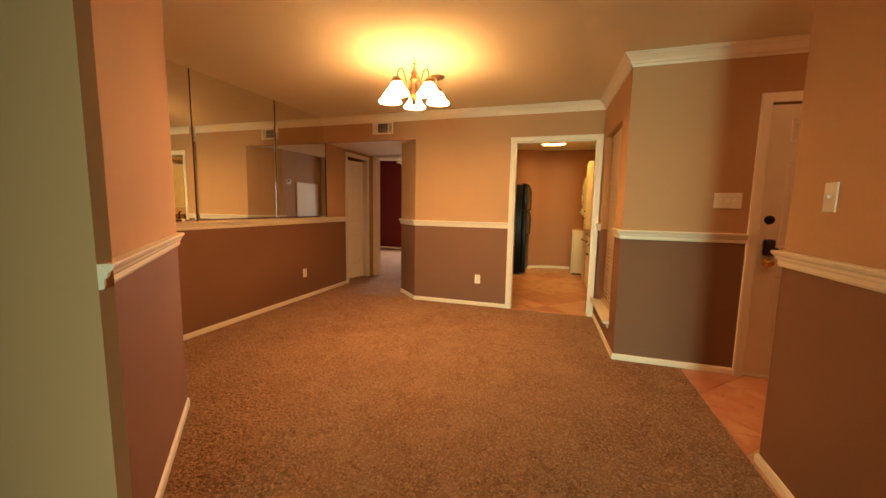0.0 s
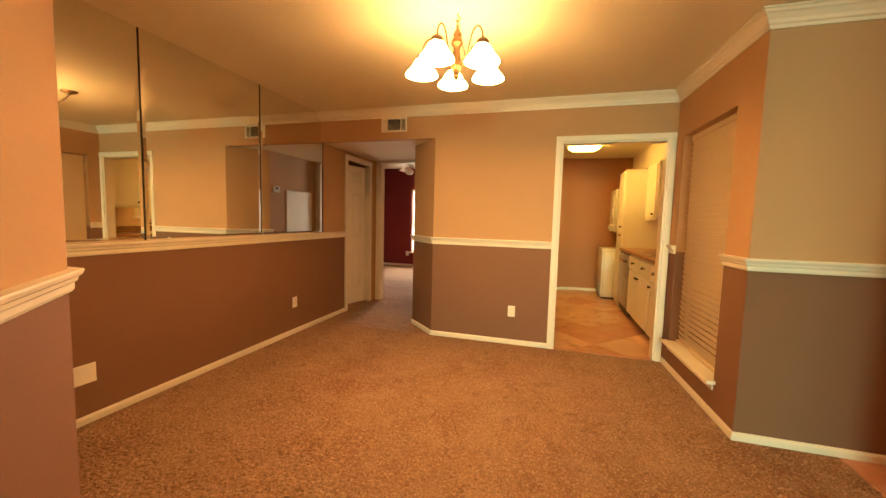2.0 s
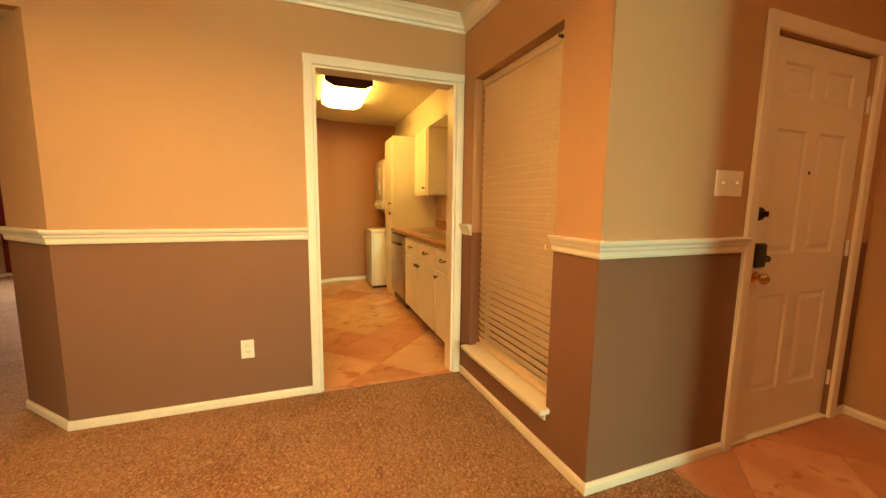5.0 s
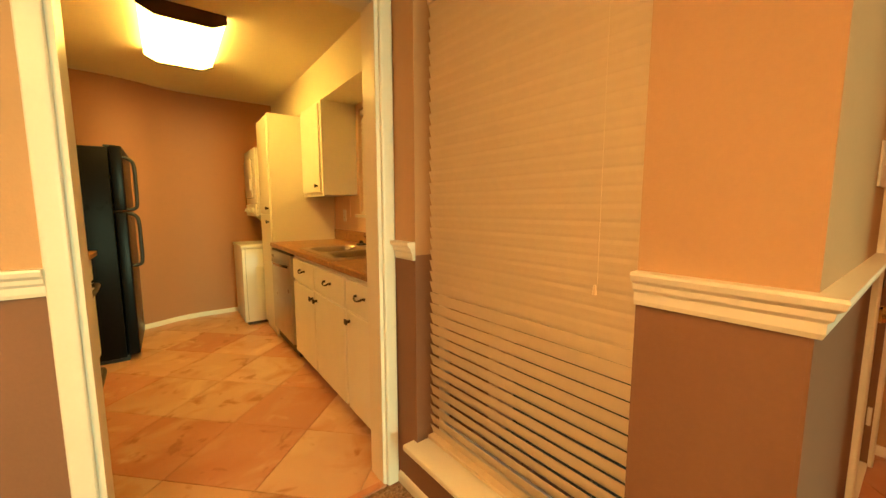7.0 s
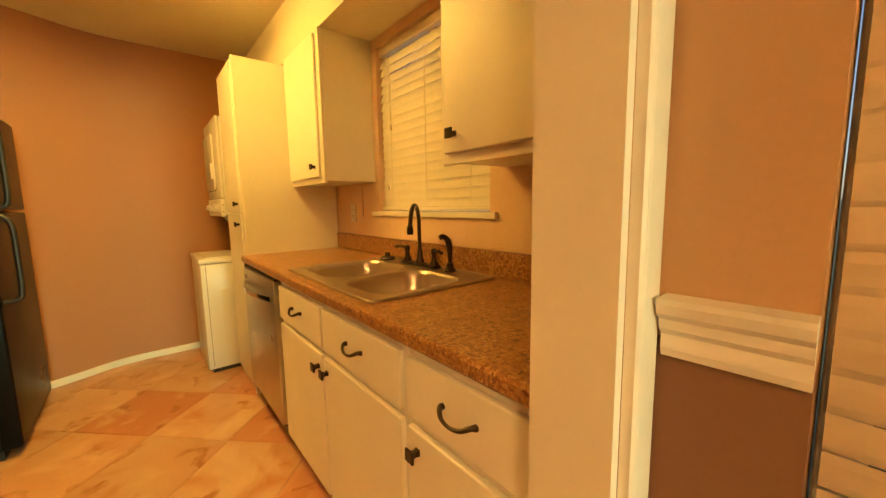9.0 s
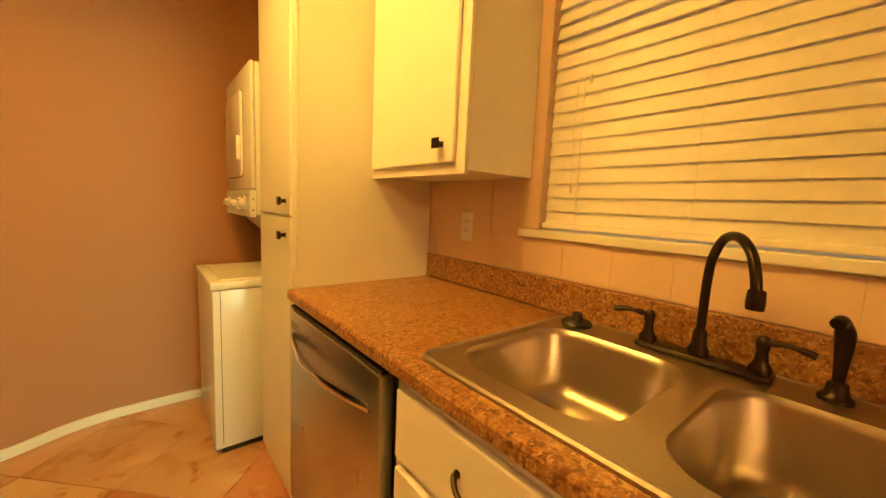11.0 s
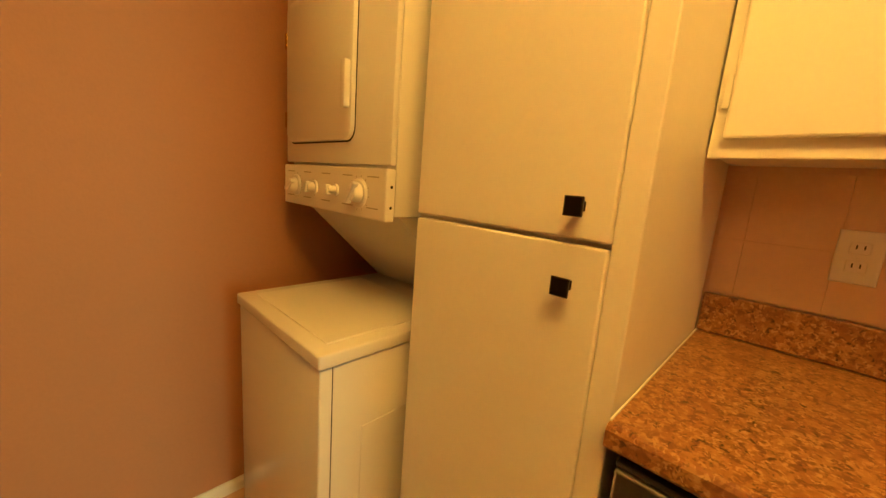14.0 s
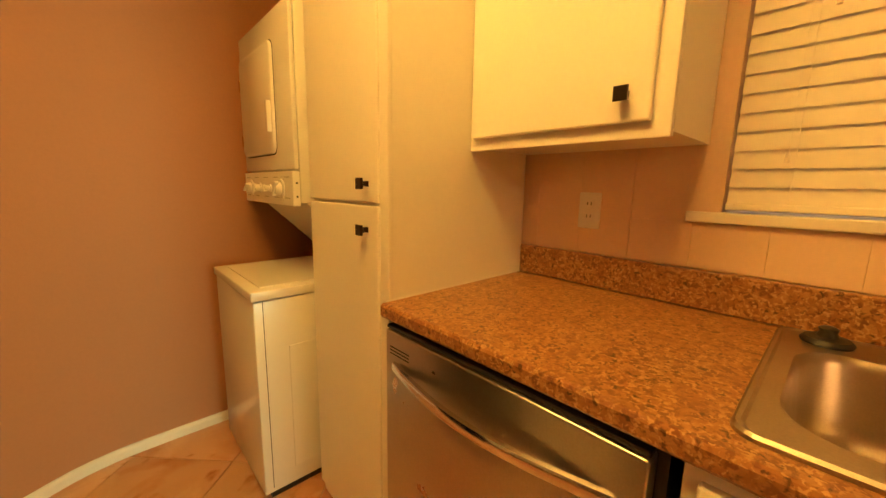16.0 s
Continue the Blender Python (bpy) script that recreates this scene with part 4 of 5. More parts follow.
def add_bowl(bm, x0, x1, y0, y1, ztop, depth, r=0.07, n=6):
    """An open rounded bowl."""
    def ring(inset, z, rad):
        pts = []
        for (qx, qy, a0) in ((x1 - inset - rad, y1 - inset - rad, 0), (x0 + inset + rad, y1 - inset - rad, 90), (x0 + inset + rad, y0 + inset + rad, 180), (x1 - inset - rad, y0 + inset + rad, 270)):
            for k in range(n + 1):
                a = radians(a0 + 90 * k / n)
                pts.append(bm.verts.new((qx + rad * math.cos(a), qy + rad * math.sin(a), z)))
        return pts
    rings = [ring(0, ztop, r), ring(0.004, ztop - 0.004, r), ring(0.010, ztop - 0.02, r), ring(0.020, ztop - depth * 0.75, r), ring(0.030, ztop - depth * 0.90, r), ring(0.055, ztop - depth * 0.985, r * 0.8), ring(0.085, ztop - depth, r * 0.6)]
    for a, b in zip(rings, rings[1:]):
        m = len(a)
        for k in range(m):
            bm.faces.new((a[k], a[(k + 1) % m], b[(k + 1) % m], b[k]))
    bm.faces.new(rings[-1])
    return bm


sink = thing("sink", "double bowl stainless steel drop-in sink", "sink", (1.3, 5.71, 0.92))
zt = 0.928
holes = [(1.078, 1.462, 5.745, 6.095), (1.078, 1.462, 5.362, 5.690)]


def round_loop(bm, x0, x1, y0, y1, rad, z, n=6):
    pts = []
    for qx, qy, a0 in ((x1 - rad, y1 - rad, 0), (x0 + rad, y1 - rad, 90), (x0 + rad, y0 + rad, 180), (x1 - rad, y0 + rad, 270)):
        for k in range(n + 1):
            a = radians(a0 + 90 * k / n)
            pts.append(bm.verts.new((qx + rad * math.cos(a), qy + rad * math.sin(a), z)))
    return pts


bm = bmesh.new()
rings = [round_loop(bm, SX0 - o, SX1 + o, SY0 - o, SY1 + o, 0.03 + o, z) for o, z in ((0.006, 0.9205), (0.005, 0.926), (0.001, 0.9305), (-0.005, 0.9310), (-0.010, 0.928))]
for a, b in zip(rings, rings[1:]):
    for k in range(len(a)):
        bm.faces.new((a[k], a[(k + 1) % len(a)], b[(k + 1) % len(b)], b[k]))
loops = [rings[-1]] + [round_loop(bm, *h, 0.085, zt) for h in holes]
edges = []
for loop in loops:
    for k in range(len(loop)):
        pair = (loop[k], loop[(k + 1) % len(loop)])
        edges.append(bm.edges.get(pair) or bm.edges.new(pair))
bmesh.ops.triangle_fill(bm, use_beauty=True, use_dissolve=False, edges=edges, normal=(0, 0, 1))
part("rim", bm, sink_steel, sink)
for h in holes:
    bm = bmesh.new()
    add_bowl(bm, *h, zt, 0.175, 0.085, 6)
    part("bowl", bm, sink_steel, sink, "", True)
for (x0, x1, y0, y1) in holes:
    x1, y1 = x1 + 0.08, y1 + 0.07
    dr = part("drain", add_lathe(bmesh.new(), [(0.028, 0.7515), (0.030, 0.7550), (0.043, 0.7575), (0.046, 0.7545)], ((x0 + x1) / 2, (y0 + y1) / 2, 0)), chrome, sink, "", True)
    part("strainer", add_lathe(bmesh.new(), [(0, 0.7542), (0.028, 0.7537)], ((x0 + x1) / 2, (y0 + y1) / 2, 0), steps=16), dark_gap, dr)

FX = 1.525
tap = thing("faucet", "oil-rubbed bronze two-handle gooseneck faucet on the sink", "faucet", (FX, 5.762, 0.928))
part("base_plate", add_box(bmesh.new(), FX - 0.026, 5.632, 0.928, FX + 0.026, 5.890, 0.942, 0.007, 0, 3), bronze, tap, "", True)
neck = [(FX - 0.76 * r, 5.762 - 0.65 * r, z) for r, z in ((0, 0.94), (0, 1.04), (0.002, 1.115), (0.012, 1.162), (0.045, 1.203), (0.092, 1.210), (0.134, 1.186), (0.156, 1.145), (0.163, 1.112))]
part("neck", add_tube(bmesh.new(), curve_points(neck), 0.0092, 14), bronze, tap, "", True)
part("collar", add_lathe(bmesh.new(), [(0.021, 0.942), (0.021, 0.953), (0.015, 0.966), (0.014, 0.992), (0.011, 1.0)], (FX, 5.762, 0), steps=20), bronze, tap, "", True)
part("aerator", add_lathe(bmesh.new(), [(0, 1.088), (0.0135, 1.088), (0.0145, 1.101), (0.013, 1.122), (0.010, 1.124)], (FX - 0.76 * 0.164, 5.762 - 0.65 * 0.164, 0), steps=18), bronze, tap, "", True)
for y, s in ((5.868, 1), (5.655, -1)):
    h = part("handle", add_lathe(bmesh.new(), [(0.020, 0.941), (0.020, 0.951), (0.012, 0.964), (0.010, 0.986), (0.013, 0.997), (0.012, 1.010), (0.006, 1.017), (0, 1.018)], (FX, y, 0), steps=18), bronze, tap, "", True)
    part("lever", add_tube(bmesh.new(), curve_points([(FX, y, 1.003), (FX - 0.01, y + s * 0.03, 1.010), (FX - 0.015, y + s * 0.055, 1.009), (FX - 0.018, y + s * 0.078, 1.004)]), 0.0066, 10, [1.0] * 6 + [0.8] * 6 + [1.1] * 8), bronze, h, "", True)
sp = thing("side_sprayer", "oil-rubbed bronze side sprayer standing on the sink", "sprayer", (1.53, 5.549, 0.928))
part("base", add_lathe(bmesh.new(), [(0.025, 0.928), (0.025, 0.935), (0.017, 0.943), (0.014, 0.962), (0.0, 0.967)], (1.53, 5.549, 0), steps=20), bronze, sp, "", True)
part("spray_head", add_tube(bmesh.new(), curve_points([(1.53, 5.549, 0.955), (1.53, 5.549, 1.00), (1.527, 5.549, 1.04), (1.518, 5.552, 1.065), (1.500, 5.556, 1.078), (1.485, 5.559, 1.074)]), 0.0122, 14, [0.7, 0.7, 0.72, 0.75, 0.8, 0.85, 0.9, 0.95, 1.0, 1.05, 1.1, 1.12, 1.12, 1.15, 1.15, 1.15, 1.1, 1.05, 1.0, 0.95, 0.95, 0.9]), bronze, sp, "", True)
cp = thing("sink_stopper", "black rubber sink stopper on the sink rim", "sink stopper", (1.522, 6.055, 0.928))
part("disc", add_lathe(bmesh.new(), [(0.040, 0.928), (0.042, 0.933), (0.036, 0.940), (0.018, 0.943), (0.014, 0.953), (0.016, 0.960), (0.010, 0.964), (0, 0.965)], (1.522, 6.055, 0), steps=24), black_plastic, cp, "", True)

# dishwasher
dw = thing("dishwasher", "stainless steel dishwasher under the worktop", "dishwasher", (1.3, 6.52, 0))
part("body", box(1.02, 6.19, 0.02, 1.58, 6.862, 0.872), black_plastic, dw, "dark tub behind the door")
part("door_panel", add_box(bmesh.new(), 0.978, 6.205, 0.125, 1.018, 6.856, 0.856, 0.006, 0, 3), steel, dw, "", True)
part("control_strip", add_box(bmesh.new(), 0.982, 6.205, 0.858, 1.018, 6.856, 0.868, 0.003), black_plastic, dw, "dark control strip")
part("toe_panel", box(1.06, 6.19, 0.0, 1.07, 6.862, 0.12), black_plastic, dw)
bm = bmesh.new()
ring_pts = [(0.976 - 0.045 * math.sin(math.pi * i / 16), 6.815 - 0.57 * i / 16, 0.765) for i in range(17)]
rings = []
for x, y, z in ring_pts:
    rings.append([bm.verts.new((x + dx, y, z + dz)) for dx, dz in ((-0.006, -0.012), (-0.008, 0.0), (-0.006, 0.012), (0.005, 0.012), (0.005, -0.012))])
for a, b in zip(rings, rings[1:]):
    for k in range(5):
        bm.faces.new((a[k], a[(k + 1) % 5], b[(k + 1) % 5], b[k]))
bm.faces.new(rings[0])
bm.faces.new(rings[-1][::-1])
part("handle", bm, chrome, dw, "bowed steel handle", True)
for i in range(3):
    part("vent_slot", box(0.9772, 6.755, 0.812 - i * 0.009, 0.9785, 6.835, 0.815 - i * 0.009), dark_gap, dw)

# tall pantry
pan = thing("pantry_cabinet", "tall white painted pantry cabinet with two doors", "cabinet", (1.3, 7.12, 0))
part("body", box(1.017, 6.880, 0.0, 1.61, 7.36, 2.10), cabinet_white, pan)
part("stile", add_box(bmesh.new(), 1.004, 6.8785, 0.0, 1.0165, 6.919, 2.10, 0.003), cabinet_white, pan)
d = front(pan, "door", 0.998, 6.920, 7.352, 1.183, 2.085, cabinet_white)
square_knob(d, 0.998, 6.972, 1.236)
d = front(pan, "door", 0.998, 6.920, 7.352, 0.06, 1.1745, cabinet_white)
square_knob(d, 0.998, 6.977, 1.108)


def wall_cabinet(label, ya, yb, door_a, door_b, knob_y, hinge_y):
    t = thing("wall_cabinet", label, "cabinet", (1.45, (ya + yb) / 2, 1.34), "kitchen wall cabinets")
    part("body", box(1.325, ya, 1.352, 1.617, yb, 2.138), cabinet_white, t)
    part("face_frame", add_box(bmesh.new(), 1.308, ya, 1.340, 1.3248, yb, 2.138, 0.003), cabinet_white, t)
    d = part("door", add_box(bmesh.new(), 1.291, door_a, 1.374, 1.307, door_b, 2.115, 0.005), cabinet_white, t)
    square_knob(d, 1.291, knob_y, 1.430)
    for z in (1.46, 2.02):
        part("hinge", box(1.300, hinge_y - 0.006, z - 0.03, 1.309, hinge_y + 0.006, z + 0.03, 0.002), cabinet_white, t)
    return t


wall_cabinet("white painted wall cabinet beside the pantry", 6.325, 6.876, 6.362, 6.855, 6.415, 6.862)
wall_cabinet("white painted wall cabinet beside the doorway", 4.67, 5.317, 4.70, 5.290, 5.237, 4.692)

# kitchen window
win = thing("window_3", "white kitchen window over the sink with painted sill", "window")
win["kind"] = "structure"
part("sill", add_box(bmesh.new(), 1.600, 5.353, 1.152, 1.70, 6.355, 1.180, 0.004), trim_white, win)
for b in ((5.40, 1.183, 5.438, 2.088), (6.24, 1.183, 6.278, 2.088), (5.438, 1.183, 6.24, 1.22), (5.438, 2.05, 6.24, 2.088), (5.80, 1.22, 5.84, 2.05)):
    part("frame_bar", box(1.669, b[0], b[1], 1.70, b[2], b[3], 0.003), trim_white, win)
p = part("pane", box(1.690, 5.433, 1.215, 1.694, 6.245, 2.055), clear_glass, win)
p.visible_shadow = False
b3 = blind("window_blind", "white slatted blind lowered over the sink window, slats part open", 1.652, 5.4005, 6.2775, 1.186, 2.086, 0.0455, 0.058, lambda z: -79 if z < 1.74 else -72, blind_white)
tassel(b3, 1.612, 6.17, 1.30, 2.05)
tassel(b3, 1.612, 6.13, 1.62, 2.05)
tassel(b3, 1.612, 5.50, 1.42, 2.05)

# stacked washer and dryer
lau = thing("laundry_centre", "white stacked washer and dryer beside the pantry", "washer dryer", (1.2, 7.7, 0))
part("washer_body", add_box(bmesh.new(), 0.812, 7.442, 0.03, 1.50, 7.99, 0.812, 0.006, 0, 3), appliance_white, lau, "white enamel washer cabinet", True)
part("washer_base", box(0.84, 7.455, 0.0, 1.48, 7.975, 0.03), black_plastic, lau)
deck = part("washer_top", add_box(bmesh.new(), 0.805, 7.435, 0.815, 1.50, 7.997, 0.851, 0.006, 0, 3), appliance_white, lau, "", True)
part("lid", add_box(bmesh.new(), 0.85, 7.485, 0.8460, 1.25, 7.945, 0.8555, 0.002, 0, 2), appliance_white, deck)
part("side_recess", add_box(bmesh.new(), 0.93, 7.4395, 0.10, 1.30, 7.4425, 0.62, 0.002), appliance_white, lau)
part("panel_seam", box(0.843, 7.4412, 0.05, 0.8455, 7.4426, 0.81), dark_gap, lau)
dryer = part("dryer_body", add_box(bmesh.new(), 1.0, 7.440, 1.16, 1.60, 8.02, 1.862, 0.008, 0, 2), appliance_white, lau, "white enamel dryer cabinet", True)
part("dryer_front", add_box(bmesh.new(), 0.980, 7.438, 1.285, 0.998, 8.022, 1.862, 0.006, 0, 2), appliance_white, lau, "", True)


def rounded_slab(x0, x1, ya, yb, za, zb, rad, lip=0.0, n=5):
    """A slab across x with rounded corners in y and z; its front at x0 is eased by lip."""
    bm = bmesh.new()
    rings = []
    for x, o in ((x1, 0.0), (x0 + lip, 0.0), (x0 + lip * 0.3, lip * 0.35), (x0, lip)) if lip else ((x1, 0.0), (x0, 0.0)):
        ring = []
        for qy, qz, a0 in ((yb - rad, zb - rad, 0), (ya + rad, zb - rad, 90), (ya + rad, za + rad, 180), (yb - rad, za + rad, 270)):
            for k in range(n + 1):
                a = radians(a0 + 90 * k / n)
                ring.append(bm.verts.new((x, qy + (rad - o) * math.cos(a), qz + (rad - o) * math.sin(a))))
        rings.append(ring)
    for a, b in zip(rings, rings[1:]):
        for k in range(len(a)):
            bm.faces.new((a[k], a[(k + 1) % len(a)], b[(k + 1) % len(b)], b[k]))
    bm.faces.new(rings[-1])
    bm.faces.new(rings[0][::-1])
    return bm


ddoor = part("dryer_door", rounded_slab(0.966, 0.9785, 7.598, 7.992, 1.348, 1.765, 0.035, 0.006), appliance_white, lau, "rounded white dryer door", True)
part("door_gap", rounded_slab(0.9788, 0.9797, 7.5945, 7.9955, 1.3435, 1.7685, 0.037), dark_gap, ddoor)
part("door_grip", rounded_slab(0.950, 0.966, 7.606, 7.628, 1.428, 1.545, 0.006, 0.003), appliance_white, ddoor, "", True)
part("grip_hollow", box(0.9655, 7.629, 1.435, 0.9663, 7.634, 1.538), print_grey, ddoor)
for z in (1.42, 1.66):
    part("hinge", box(0.9635, 7.985, z - 0.024, 0.9785, 7.998, z + 0.024, 0.002), brass, ddoor, "small brass-coloured hinge")
panel = part("control_panel", add_box(bmesh.new(), 0.972, 7.440, 1.150, 1.0, 8.020, 1.278, 0.004), plastic_white, lau, "white control panel with four knobs")
for y, r, turn in ((7.555, 0.034, 35), (7.672, 0.015, -10), (7.800, 0.019, 20), (7.925, 0.030, 60)):
    k = part("dial", add_lathe(bmesh.new(), [(0, -0.006), (r * 1.02, -0.006), (r * 1.12, -0.002), (r * 1.12, 0), (0, 0)], (0.972, y, 1.213), (1, 0, 0), 26), plastic_white, panel, "round white control dial", True)
    part("hub", add_lathe(bmesh.new(), [(0, -0.026), (r * 0.55, -0.026), (r * 0.66, -0.022), (r * 0.78, -0.006), (0, -0.006)], (0.972, y, 1.213), (1, 0, 0), 22), plastic_white, k, "", True)
    bm = box(-0.016, -r * 0.17, -r * 0.95, 0.0, r * 0.17, r * 0.95, 0.003)
    bm.transform(Matrix.Translation((0.956, y, 1.213)) @ Matrix.Rotation(radians(turn), 4, "X"))
    part("dial_grip", bm, plastic_white, k)
    for t in range(12 if r > 0.025 else 5):
        a = radians(t * (30 if r > 0.025 else 50) - 20)
        tick = box(-0.0004, -0.0008, r * 1.2, 0.0004, 0.0008, r * 1.38)
        tick.transform(Matrix.Translation((0.9717, y, 1.213)) @ Matrix.Rotation(a, 4, "X"))
        part("dial_mark", tick, print_grey, panel)
for i in range(10):
    y = 7.47 + (i % 5) * 0.118
    part("print_line", box(0.9714, y, 1.255 - (i // 5) * 0.078, 0.9721, y + 0.05, 1.258 - (i // 5) * 0.078), print_grey, panel)
part("screw", add_lathe(bmesh.new(), [(0, -0.002), (0.004, -0.001), (0.004, 0)], (1.0 - 0.012, 7.4405, 1.185), (0, 1, 0), 8), dark_gap, panel)
part("screw", add_lathe(bmesh.new(), [(0, -0.002), (0.004, -0.001), (0.004, 0)], (1.0 - 0.012, 7.4405, 1.235), (0, 1, 0), 8), dark_gap, panel)
part("support_panel", add_extrusion(bmesh.new(), [(1.03, 1.16), (1.36, 0.852), (1.60, 0.852), (1.60, 1.16)], (0, 7.46, 0), (1, 0, 0), (0, 0, 1), (0, 0.53, 0)), appliance_white, lau, "sloping white support panel")

# refrigerator
fr = thing("refrigerator", "black top-freezer refrigerator beside the end wall", "refrigerator", (-0.45, 7.38, 0))
part("body", add_box(bmesh.new(), -0.86, 7.0, 0.03, -0.112, 7.755, 1.705, 0.008, 0, 2), black_gloss, fr, "", True)
part("kick_grille", box(-0.80, 7.02, 0.0, -0.10, 7.74, 0.045), black_plastic, fr)
for za, zb, ha, hb in ((1.222, 1.722, 1.225, 1.64), (0.05, 1.208, 0.77, 1.20)):
    d = part("door", add_box(bmesh.new(), -0.106, 7.002, za, -0.030, 7.755, zb, 0.012, 0, 3), black_gloss, fr, "", True)
    low, high = ha, hb
    part("handle", add_tube(bmesh.new(), curve_points([(-0.03, 7.055, high), (0.015, 7.055, high - 0.02), (0.034, 7.055, high - 0.07), (0.036, 7.055, (low + high) / 2), (0.034, 7.055, low + 0.05), (0.015, 7.055, low + 0.01), (-0.03, 7.055, low + 0.005)]), 0.013, 10), black_plastic, d, "curved black handle", True)
part("hinge_cap", add_box(bmesh.new(), -0.14, 7.03, 1.705, -0.06, 7.07, 1.728, 0.006), black_plastic, fr)

# counter run on the other side: cabinet, worktop, range
cab = thing("base_cabinet", "white painted narrow base cabinet between range and refrigerator", "cabinet", (-0.6, 6.6, 0), "kitchen base cabinets")
part("body", box(-0.93, 6.262, 0.10, -0.282, 6.975, 0.88), cabinet_white, cab)
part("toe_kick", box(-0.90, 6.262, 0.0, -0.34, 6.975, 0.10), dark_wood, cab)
d = front(cab, "drawer", -0.262, 6.275, 6.965, 0.70, 0.852, cabinet_white, 1)
pull(d, -0.262, 6.62, 0.775, 1)
for ya, yb, ky in ((6.275, 6.612, 6.575), (6.622, 6.965, 6.66)):
    d = front(cab, "door", -0.262, ya, yb, 0.108, 0.675, cabinet_white, 1)
    square_knob(d, -0.262, ky, 0.625, 1)
top2 = thing("worktop", "short brown speckled laminate worktop beside the range", "worktop", (-0.58, 6.62, 0.88))
part("slab", add_box(bmesh.new(), -0.945, 6.262, 0.88, -0.225, 6.975, 0.92, 0.010, 0, 3), granite, top2)
part("backsplash", box(-0.945, 6.262, 0.921, -0.925, 6.975, 1.02, 0.004), granite, top2)
rg = thing("range", "stainless electric range with black glass top", "range", (-0.58, 5.88, 0))
part("body", box(-0.93, 5.505, 0.02, -0.245, 6.255, 0.898), steel, rg)
part("cooktop", add_box(bmesh.new(), -0.94, 5.50, 0.899, -0.215, 6.258, 0.925, 0.006, 0, 2), black_gloss, rg, "black glass cooktop", True)
od = part("oven_door", add_box(bmesh.new(), -0.243, 5.51, 0.27, -0.195, 6.25, 0.80, 0.008, 0, 2), steel, rg, "stainless oven door", True)
part("oven_window", add_box(bmesh.new(), -0.1965, 5.62, 0.38, -0.1925, 6.14, 0.66, 0.002), black_gloss, od, "dark oven glass")
part("oven_handle", add_tube(bmesh.new(), curve_points([(-0.195, 5.55, 0.765), (-0.150, 5.56, 0.775), (-0.135, 5.70, 0.775), (-0.130, 5.88, 0.775), (-0.135, 6.06, 0.775), (-0.150, 6.20, 0.775), (-0.195, 6.21, 0.765)]), 0.012, 10), black_plastic, od, "black oven handle", True)
part("vent_strip", box(-0.243, 5.51, 0.806, -0.205, 6.25, 0.895, 0.004), black_gloss, rg)
for i in range(4):
    part("vent_bar", box(-0.206, 5.56, 0.822 + i * 0.017, -0.2025, 6.20, 0.828 + i * 0.017), steel, rg)
dr = part("drawer", add_box(bmesh.new(), -0.243, 5.51, 0.05, -0.205, 6.25, 0.26, 0.006), steel, rg, "stainless storage drawer")
part("drawer_handle", add_tube(bmesh.new(), curve_points([(-0.205, 5.52, 0.22), (-0.160, 5.54, 0.235), (-0.148, 5.70, 0.235), (-0.145, 5.88, 0.235), (-0.150, 6.06, 0.235), (-0.162, 6.20, 0.235), (-0.205, 6.235, 0.22)]), 0.013, 10), black_plastic, dr, "black drawer handle", True)
part("back_guard", box(-0.94, 5.51, 0.925, -0.88, 6.25, 1.10, 0.008), black_gloss, rg)
up = thing("wall_cabinet", "white painted wall cabinet over the refrigerator", "cabinet", (-0.7, 7.1, 1.74), "kitchen wall cabinets")
part("body", box(-0.948, 6.60, 1.745, -0.50, 7.535, 2.098), cabinet_white, up)
for ya, yb, ky in ((6.615, 7.06, 7.02), (7.075, 7.52, 7.115)):
    d = front(up, "door", -0.481, ya, yb, 1.755, 2.085, cabinet_white, 1)
    square_knob(d, -0.481, ky, 1.79, 1)

# fluorescent ceiling fixture with dark end caps
lt = thing("ceiling_light", "lit fluorescent ceiling fixture with dark wood end caps", "ceiling light", (0.4, 6.35, CEIL))
shape = [(0.163, 2.469), (0.163, 2.424), (0.243, 2.386), (0.533, 2.386), (0.613, 2.424), (0.613, 2.469)]
part("diffuser", add_extrusion(bmesh.new(), shape, (0, 6.040, 0), (1, 0, 0), (0, 0, 1), (0, 0.905, 0)), tube_glow, lt, "glowing white prismatic diffuser")
wide = [(0.156, 2.4695), (0.156, 2.420), (0.240, 2.380), (0.536, 2.380), (0.620, 2.420), (0.620, 2.4695)]
for y in (6.02, 6.945):
    part("end_cap", add_extrusion(bmesh.new(), wide, (0, y, 0), (1, 0, 0), (0, 0, 1), (0, 0.02, 0)), dark_wood, lt, "dark wood end cap")

kitchen_things = [o for o in scene.objects if o not in before_kitchen and o.parent is None]
structure("threshold", add_box(bmesh.new(), 0.062, 4.385, 0.0, 0.958, 4.425, 0.008, 0.003), stone_rose, "rose stone strip between carpet and kitchen tiles", "threshold")

# ---- pieces of walls and floors ----
def clip(poly, rect):
    x0, y0, x1, y1 = rect
    for axis, lim, keep_low in ((0, x0, False), (0, x1, True), (1, y0, False), (1, y1, True)):
        out = []
        for i, p in enumerate(poly):
            q = poly[i - 1]
            pin = p[axis] <= lim if keep_low else p[axis] >= lim
            qin = q[axis] <= lim if keep_low else q[axis] >= lim
            if pin != qin:
                f = (lim - q[axis]) / (p[axis] - q[axis])
                out.append((q[0] + (p[0] - q[0]) * f, q[1] + (p[1] - q[1]) * f))
            if pin:
                out.append(p)
        poly = out
        if len(poly) < 3:
            return []
    return poly


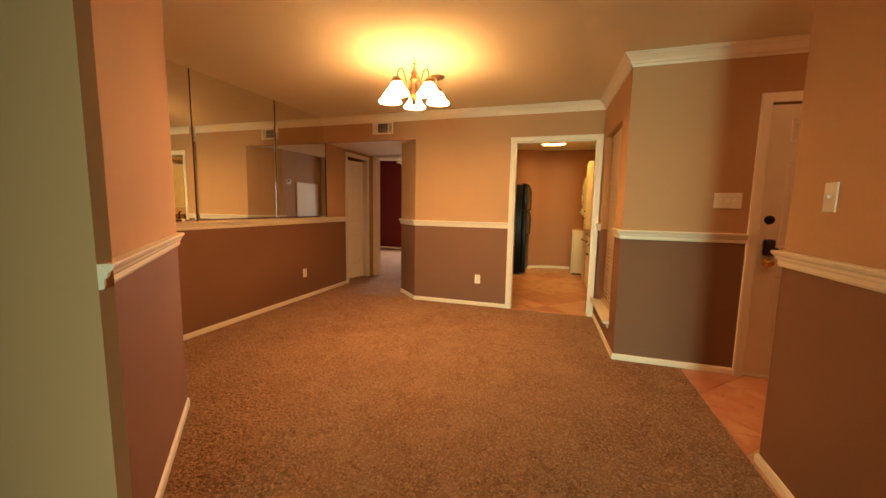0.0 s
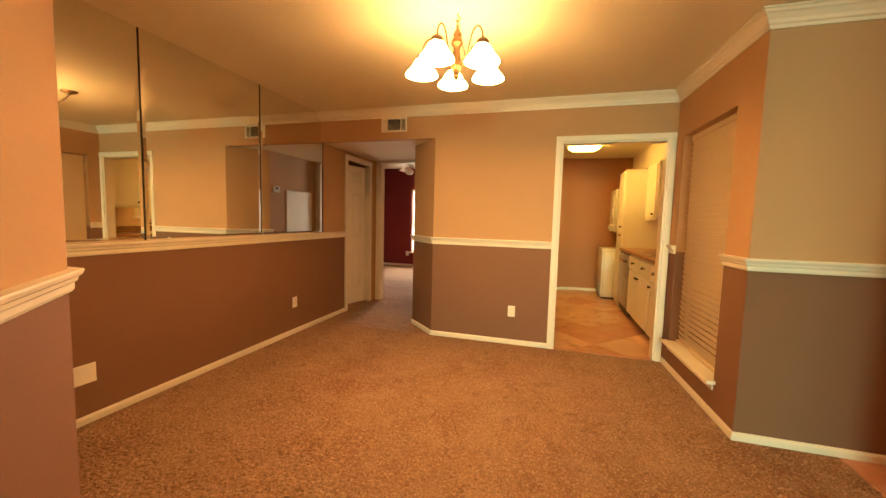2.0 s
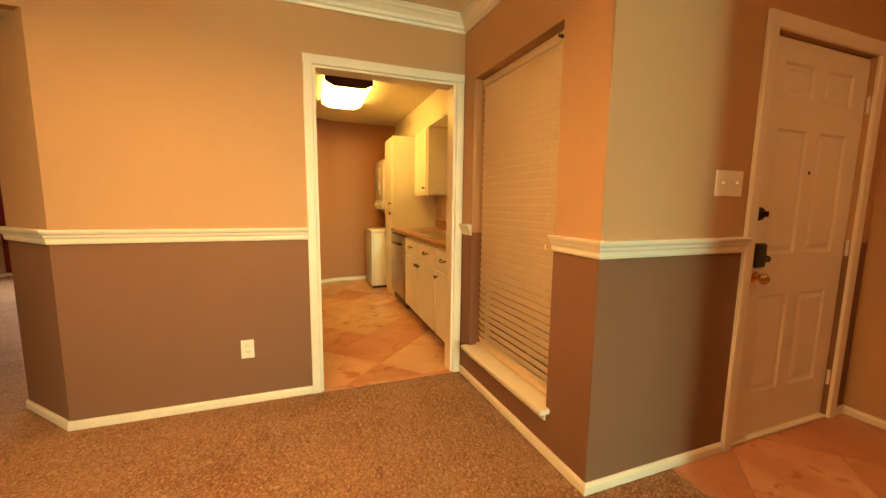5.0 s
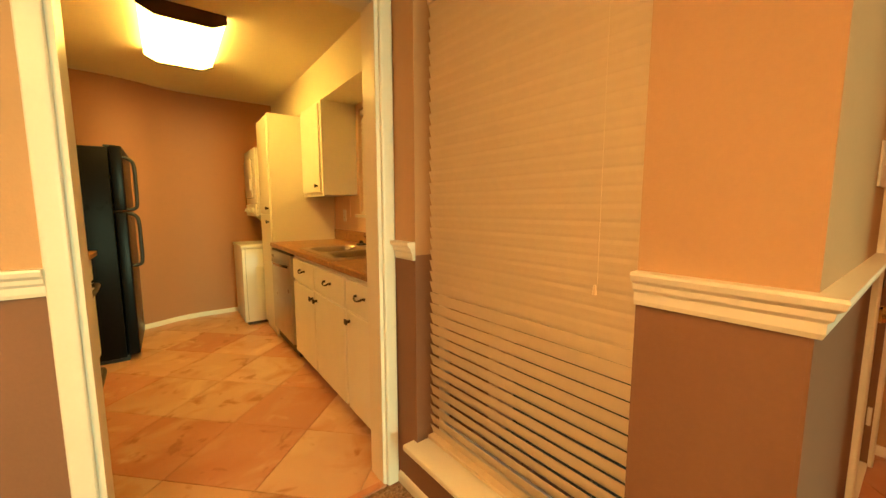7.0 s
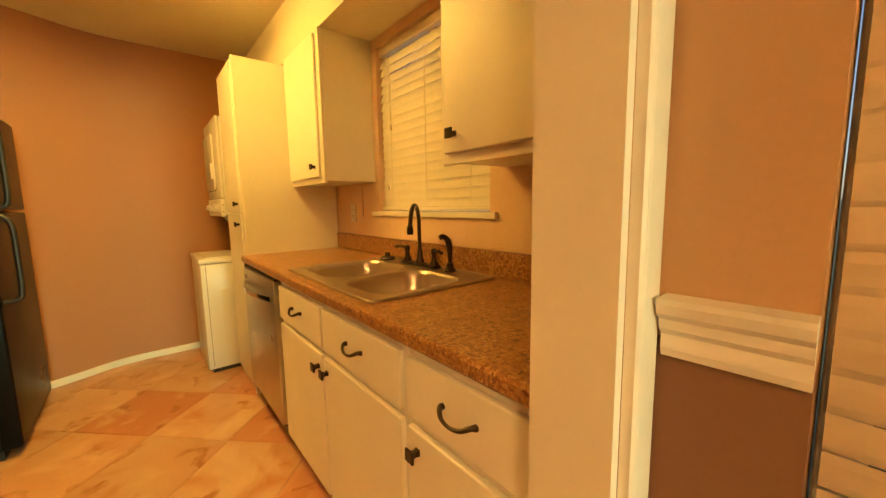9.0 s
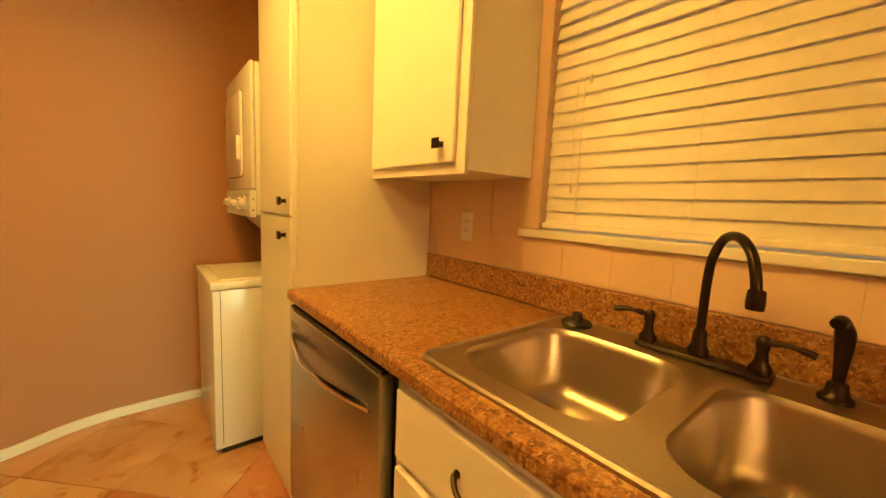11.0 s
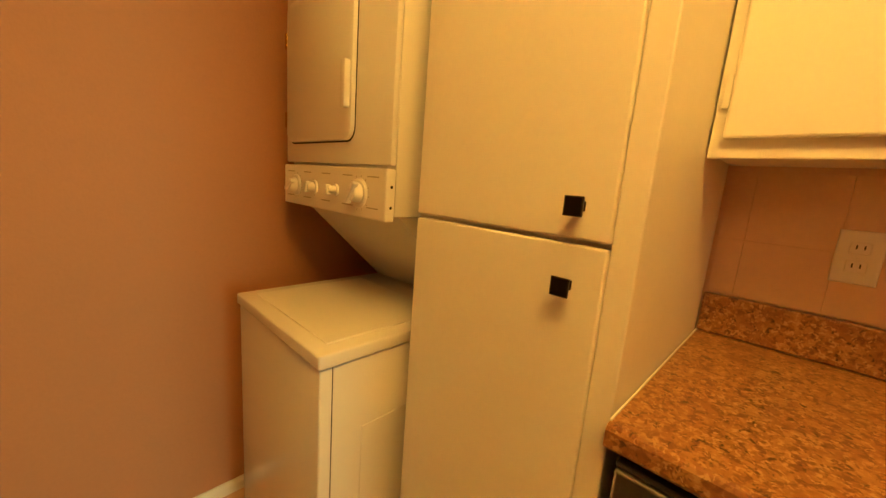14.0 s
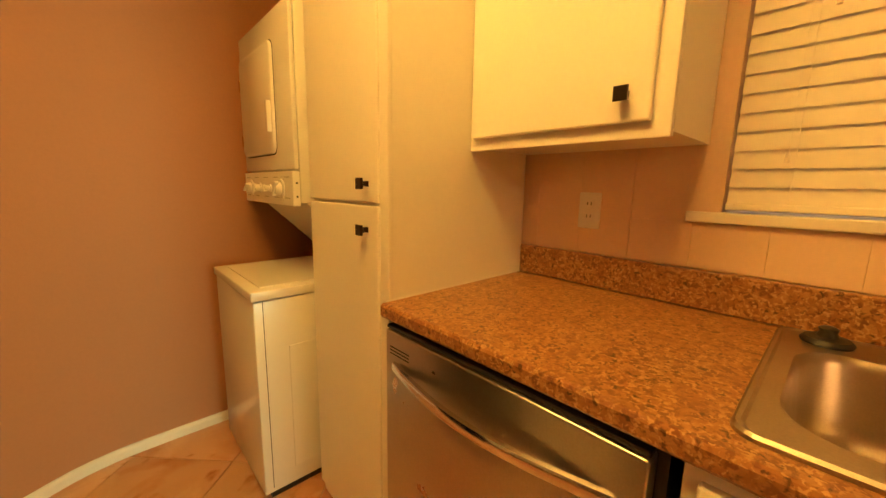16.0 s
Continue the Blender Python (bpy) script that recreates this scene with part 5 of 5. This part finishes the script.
def lay_tiles(parent, rect, a0, b0, pitch, rose, chance):
    """Stone tiles laid on the diagonal; cells count along y-x from a0 and along x+y from b0."""
    gap = 0.0022
    for i in range(-14, 15):
        for j in range(-14, 15):
            lo_a, hi_a, lo_b, hi_b = a0 + i * pitch + gap, a0 + (i + 1) * pitch - gap, b0 + j * pitch + gap, b0 + (j + 1) * pitch - gap
            poly = [((b - a) / 2, (a + b) / 2) for a, b in ((lo_a, lo_b), (lo_a, hi_b), (hi_a, hi_b), (hi_a, lo_b))]
            poly = clip(poly, rect)
            if len(poly) < 3:
                continue
            area = abs(sum(poly[k - 1][0] * poly[k][1] - poly[k][0] * poly[k - 1][1] for k in range(len(poly)))) / 2
            if area < 0.002:
                continue
            pick = (i, j) in rose or random.random() < chance
            bm = bmesh.new()
            c = (sum(p[0] for p in poly) / len(poly), sum(p[1] for p in poly) / len(poly))
            n = len(poly)
            low = [bm.verts.new((x, y, -0.006)) for x, y in poly]
            mid = [bm.verts.new((x, y, -0.0015)) for x, y in poly]
            high = [bm.verts.new((x + (c[0] - x) * 0.012, y + (c[1] - y) * 0.012, 0.0)) for x, y in poly]
            for r0, r1 in ((low, mid), (mid, high)):
                for k in range(n):
                    bm.faces.new((r0[k], r0[(k + 1) % n], r1[(k + 1) % n], r1[k]))
            bm.faces.new(high)
            part("tile", bm, stone_rose if pick else stone_cream, parent)


lay_tiles(bpy.data.objects["kitchen_subfloor"], (-0.95, 4.557, 1.62, 8.13), 5.05, 6.60, 0.65, {(-1, -2), (0, -2), (1, -2), (-1, 0), (2, 1), (2, -1), (-2, -3)}, 0.06)
lay_tiles(bpy.data.objects["entry_subfloor"], (1.592, 1.0, 3.04, 3.12), 0.4, 4.7, 0.69, set(), 0.85)

east = bpy.data.objects["wall_kitchen_east"]
for row, (za, zb) in enumerate(((1.027, 1.171), (1.171, 1.338))):
    y = 4.738
    while y < 6.87:
        yb = min(y + 0.16, 6.872)
        if not (row == 1 and yb > 5.34 and y < 6.36) and yb - y > 0.02:
            zt = zb - 0.0004 if not (row == 0 and yb > 5.34 and y < 6.36) else 1.150
            part("tile", add_box(bmesh.new(), 1.6155 + random.uniform(-0.0002, 0.0002), y + 0.0003, za + 0.0003, 1.6205, yb - 0.0003, zt - 0.0003, 0.0006, 0, 2), paint_splash, east)
        y += 0.16

# old plaster scars in the wall behind the faucet
for pts in ([(5.50, 1.092), (5.525, 1.101), (5.545, 1.097), (5.572, 1.108)], [(5.515, 1.058), (5.535, 1.062), (5.552, 1.055)], [(5.60, 1.085), (5.612, 1.098), (5.63, 1.101)]):
    part("plaster_scar", add_tube(bmesh.new(), curve_points([(1.6165, y, z) for y, z in pts], 4), 0.0016, 6), paint_splash, east)

# tiles of the kitchen floor move with the kitchen, which is set out from its own corner
kitchen_things += [o for o in bpy.data.objects["kitchen_subfloor"].children]
kitchen_things += [counter_outlet] + [bpy.data.objects[n] for n in ("wall_kitchen_east", "wall_kitchen_north", "wall_kitchen_west", "kitchen_soffit", "kitchen_soffit_west", "baseboard.005")]
for ob in kitchen_things:
    ob.matrix_basis = Matrix.Translation((0.03, -0.14, 0)) @ ob.matrix_basis
# the window wall stands a little out of square
skew = Matrix.Translation((1.0575, 3.75, 0)) @ Matrix.Rotation(radians(2.42), 4, "Z") @ Matrix.Translation((-1.09, -3.75, 0))
for n in ("wall_window", "window_1", "window_blind"):
    ob = bpy.data.objects[n]
    ob.matrix_basis = skew @ ob.matrix_basis
